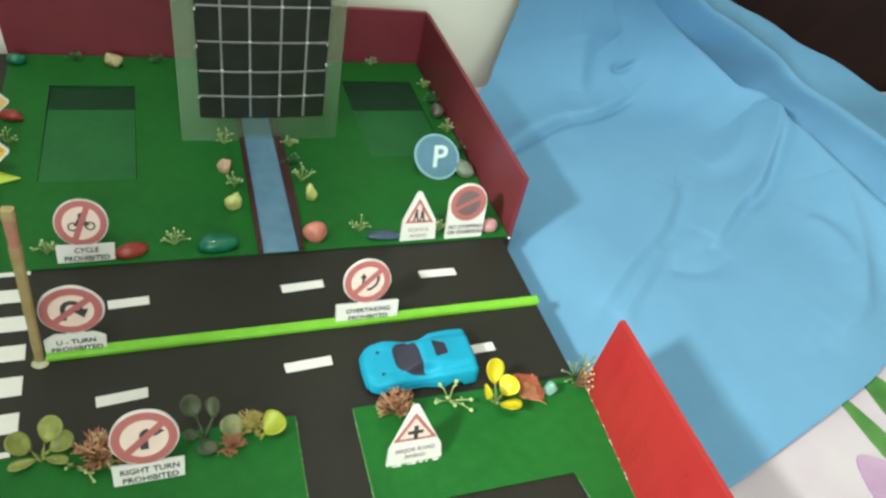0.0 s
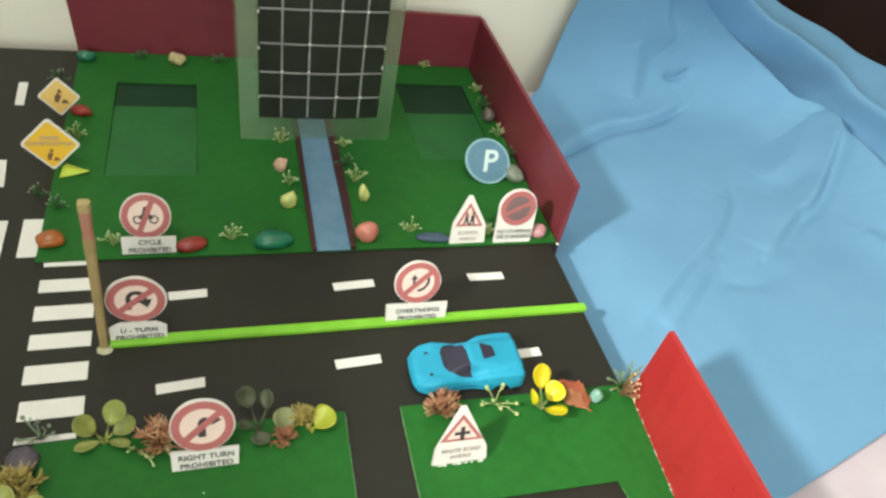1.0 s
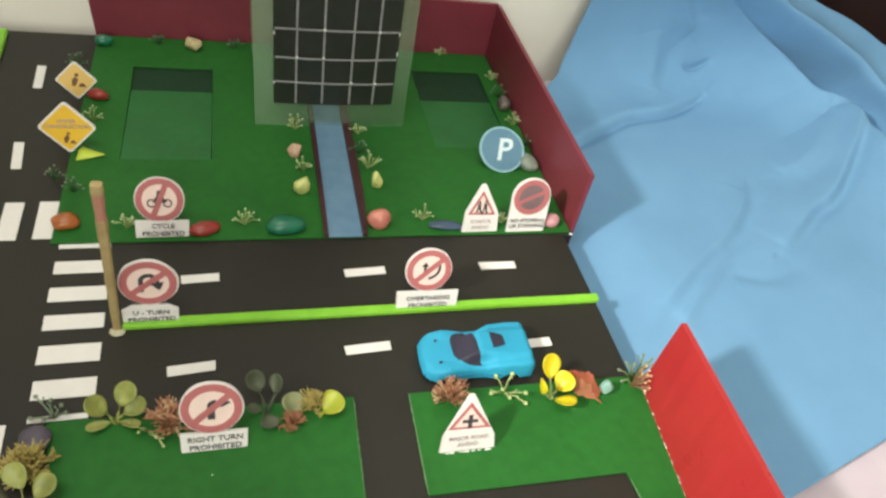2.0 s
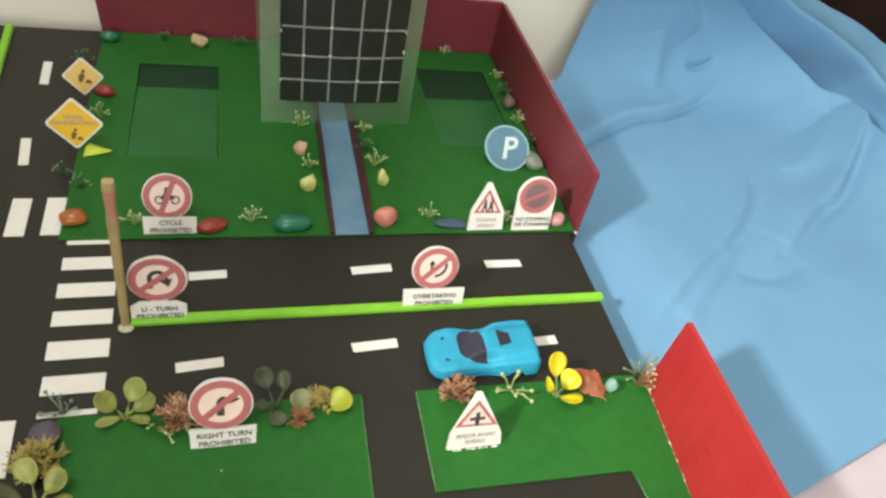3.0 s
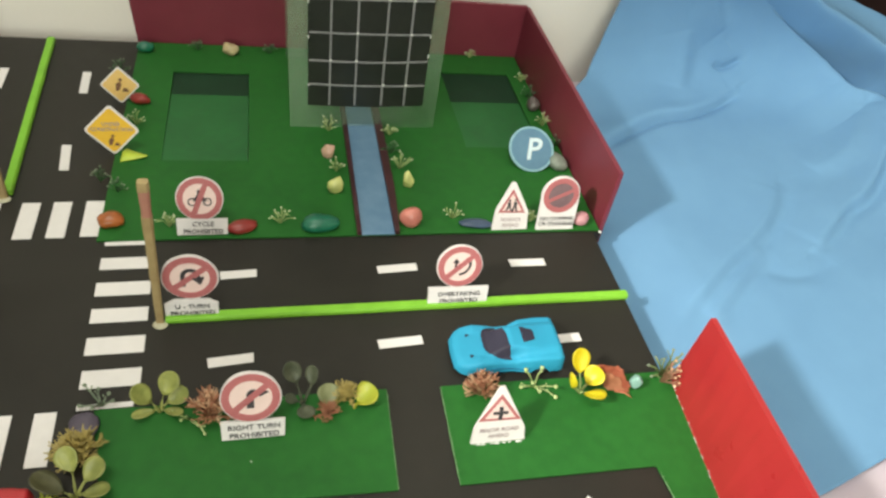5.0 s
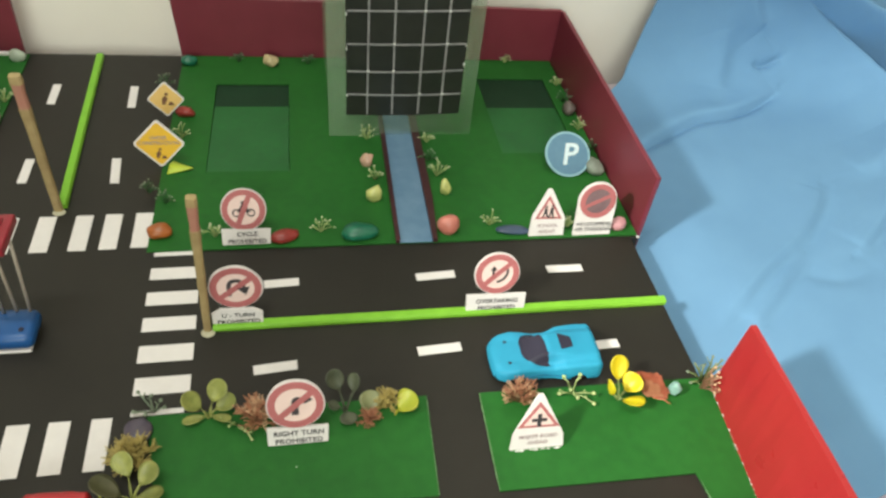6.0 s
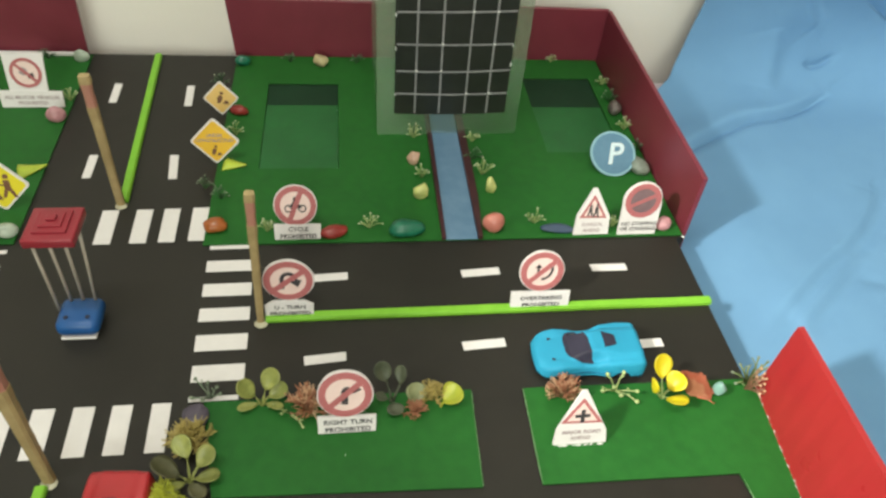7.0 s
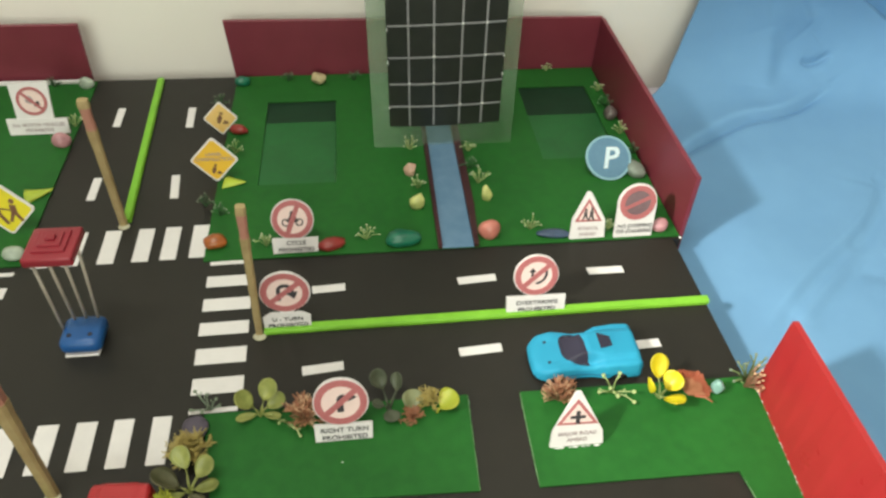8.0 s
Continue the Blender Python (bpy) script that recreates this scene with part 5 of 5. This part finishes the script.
coral_fan(0.2790, -0.0775, "coral orange ruffled plastic flower", 11)
sprig(0.3195, -0.0685, [(-0.012, 0.003, 0.008), (-0.007, 0.006, 0.012), (0.006, 0.003, 0.014), (0.009, -0.001, 0.012), (-0.011, -0.003, 0.004), (0.003, 0.006, 0.019), (0.0075, 0.0, 0.0155), (0.009, -0.004, 0.008), (0.0085, 0.003, 0.018), (-0.004, 0.002, 0.015), (0.0065, -0.004, 0.0125), (0.002, -0.003, 0.01)], SPRIG_OLIVE, "olive plastic sprig with pale tips by the wall", 12, 0.0011, GREY_BEAD, 1.0, 1.3)
sprig(0.3155, -0.0735, [(0.001, -0.002, 0.0165), (0.0045, -0.003, 0.0165), (0.0055, -0.006, 0.0140), (0.0045, 0.002, 0.0195), (0.0055, -0.009, 0.0105), (0.0035, -0.006, 0.012), (0.0060, -0.001, 0.0180), (0.0058, -0.0045, 0.0175), (0.003, -0.0095, 0.008)], PINK_TIP, "small salmon-brown plastic tuft against the red wall", 27, 0.0009, PALE_TIP, 1.0, 0.85)
sprig(-0.0245, -0.0605, [(-0.009, 0.009, 0.008), (-0.001, 0.005, 0.0095), (0.004, 0.003, 0.007), (-0.011, -0.001, 0.003), (-0.004, -0.004, 0.004), (0.006, 0.0, 0.004)], GREY_BEAD, "grey-green plastic sprig lying over the crossing", 13, 0.0012)
twig_bush(-0.0325, -0.0905, 0.012, 0.014, MOSS, "mustard feathery plastic moss clump at the lawn's corner", 14, 56)
round_leaf_plant(-0.0290, -0.1145, [(82, 30, 0.0175, 0.0135, 0.0065, DUSK_LEAF), (8, 40, 0.0135, 0.0115, 0.0125), (-42, 32, 0.0135, 0.0110, 0.009), (-95, 10, 0.0135, 0.0095, 0.005), (130, 15, 0.0125, 0.0095, 0.004), (-150, 10, 0.013, 0.0095, 0.004, DUSK_LEAF)], OLIVE, "olive plastic plant with round spoon leaves", 15)
twig_bush(-0.0405, -0.1245, 0.010, 0.011, LIME_LEAF, "lime green plastic tuft on the front lawn", 16, 40)


def petal(x, y, turn, size, label):
    """A wedge-shaped petal, wide and folded at its base, drawn out to a point."""
    bm = bmesh.new()
    rows = []
    n = 9
    for i in range(n + 1):
        u = i / n
        half = size * 0.45 * (1 - u) + 0.0003
        rows.append([(half * v, size * u, 0.0012 + size * (0.16 * (1 - abs(v)) * (1 - u) + 0.1 * u * u)) for v in (-1, -0.5, 0, 0.5, 1)])
    tops = [[bm.verts.new(p) for p in r] for r in rows]
    lows = [[bm.verts.new((p[0], p[1], p[2] - 0.0009)) for p in r] for r in rows]
    for i in range(n):
        for k in range(4):
            bm.faces.new((tops[i][k], tops[i][k + 1], tops[i + 1][k + 1], tops[i + 1][k]))
            bm.faces.new((lows[i][k], lows[i + 1][k], lows[i + 1][k + 1], lows[i][k + 1]))
        bm.faces.new((tops[i][0], tops[i + 1][0], lows[i + 1][0], lows[i][0]))
        bm.faces.new((tops[i][4], lows[i][4], lows[i + 1][4], tops[i + 1][4]))
    for i in (0, n):
        for k in range(4):
            bm.faces.new((tops[i][k], lows[i][k], lows[i][k + 1], tops[i][k + 1]))
    ob = part("petal", bm, BRIGHT_PETAL, smooth=True)
    ob.matrix_world = pose(x, y, 0.0013, 0, 0, turn)
    return tagged(ob, label, "petal", "loose yellow petals")


petal(-0.0400, 0.1655, -100, 0.0180, "lime yellow plastic petal under the yellow sign")
petal(-0.197, 0.157, -72, 0.0215, "lime yellow plastic petal on the lawn's edge")

# ---------------------------------------------------------------- paper marks and glue, small pieces last
def mark(name, pts, label=""):
    bm = bmesh.new()
    slab(bm, pts, 0.0002, 0.0006)
    return part(name, bm, WHITE, board, label)


def rect_mark(name, x0, x1, y0, y1, skew=0.0):
    return mark(name, [(x0, y0), (x1, y0), (x1 + skew, y1), (x0 + skew, y1)])


for ax, ay, bx, by in ((0.035, 0.0362, 0.0585, 0.0376), (0.1415, 0.0366, 0.17, 0.0386), (0.241, 0.039, 0.2685, 0.0391), (0.03, -0.0355, 0.0565, -0.0331), (0.134, -0.029, 0.163, -0.0271), (0.2475, -0.0336, 0.2727, -0.0326)):
    mark("lane_dash", [(ax + 0.0004, ay - 0.0034), (bx + 0.0004, by - 0.0034), (bx + 0.0002, by + 0.0035), (ax - 0.0003, ay + 0.0036)])
for ax, ay, bx, by in ((-0.082, 0.2525, -0.0836, 0.286), (-0.0795, 0.149, -0.0825, 0.18), (-0.148, 0.2575, -0.1487, 0.2885), (-0.1458, 0.151, -0.1461, 0.1805), (-0.15, -0.2, -0.15, -0.23), (-0.075, -0.22, -0.075, -0.25)):
    mark("lane_dash", [(ax - 0.0032, ay), (ax + 0.0034, ay), (bx + 0.0034, by), (bx - 0.0034, by)])
for y0, y1, x0, x1 in ((0.0678, 0.0713, -0.0408, -0.0095), (0.0453, 0.0558, -0.041, -0.009), (0.0222, 0.0335, -0.0408, -0.0077), (0.0002, 0.0113, -0.0404, -0.0071), (-0.0242, -0.0114, -0.0398, -0.0067), (-0.0478, -0.0355, -0.0388, -0.0064), (-0.062, -0.0587, -0.038, -0.0085)):
    mark("crossing_bar", [(x0 + 0.0002, y0 - 0.0002), (x1, y0 + 0.0002), (x1 - 0.0003, y1 + 0.0003), (x0, y1 - 0.0002)])
    mark("crossing_bar", [(-0.211, y0 - 0.0005), (-0.1795, y0), (-0.1795, y1), (-0.211, y1 - 0.0005)])
for x0, x1, lift in ((-0.17, -0.158, -0.0012), (-0.149, -0.1368, -0.0008), (-0.1236, -0.1118, -0.0004), (-0.0988, -0.087, 0.0), (-0.0787, -0.067, 0.0006), (-0.0577, -0.0455, 0.0014)):
    rect_mark("crossing_bar", x0, x1, 0.0757 + lift, 0.1122 + lift, -0.0006)
for x0, x1 in ((-0.168, -0.156), (-0.1465, -0.1345), (-0.1243, -0.112), (-0.1018, -0.0898), (-0.08, -0.0685), (-0.0575, -0.0465)):
    rect_mark("crossing_bar", x0, x1, -0.0945, -0.062, -0.0008)
mark("arrow_mark", [(0.2295, -0.1525), (0.2392, -0.1435), (0.2455, -0.1525), (0.241, -0.1515), (0.236, -0.18), (0.231, -0.1795), (0.2345, -0.1505)], "white paper arrow")


def glue(x, y, z, r, seed, shape=(0.6, 2.2, 0.5)):
    bm = bmesh.new()
    ball(bm, (0, 0, 0), r, 2, shape)
    for v in bm.verts:
        v.co *= 1 + 0.3 * noise.noise(v.co * 900 + Vector((seed, 0, 0)))
    ob = part("glue_blob", bm, GLUE, smooth=True)
    ob.location = (x, y, z)
    return tagged(ob, "small shiny blob of dried clear glue", "glue", "glue blobs")


glue_rnd = random.Random(12)
for i in range(30):
    y = -0.075 - 0.086 * i / 29 + glue_rnd.uniform(-0.0015, 0.0015)
    glue(0.3228 + (y + 0.075) * 0.077, y, 0.0022 + glue_rnd.uniform(0, 0.0006), glue_rnd.choice((0.00015, 0.0002, 0.0003, 0.0005)), i)
glue(0.3256, 0.0698, 0.0008, 0.0013, 31, (0.8, 1.2, 0.6))
glue(0.2385, -0.0004, 0.0006, 0.0010, 32, (1.6, 0.8, 0.4))
glue(0.0555, -0.1035, 0.0016, 0.0004, 33, (1.2, 1, 0.5))
for i in range(7):
    glue(0.182 + 0.0042 * i + glue_rnd.uniform(-0.001, 0.001), -0.1065, 0.0018, glue_rnd.uniform(0.0005, 0.0009), 40 + i, (2.4, 0.7, 0.4))
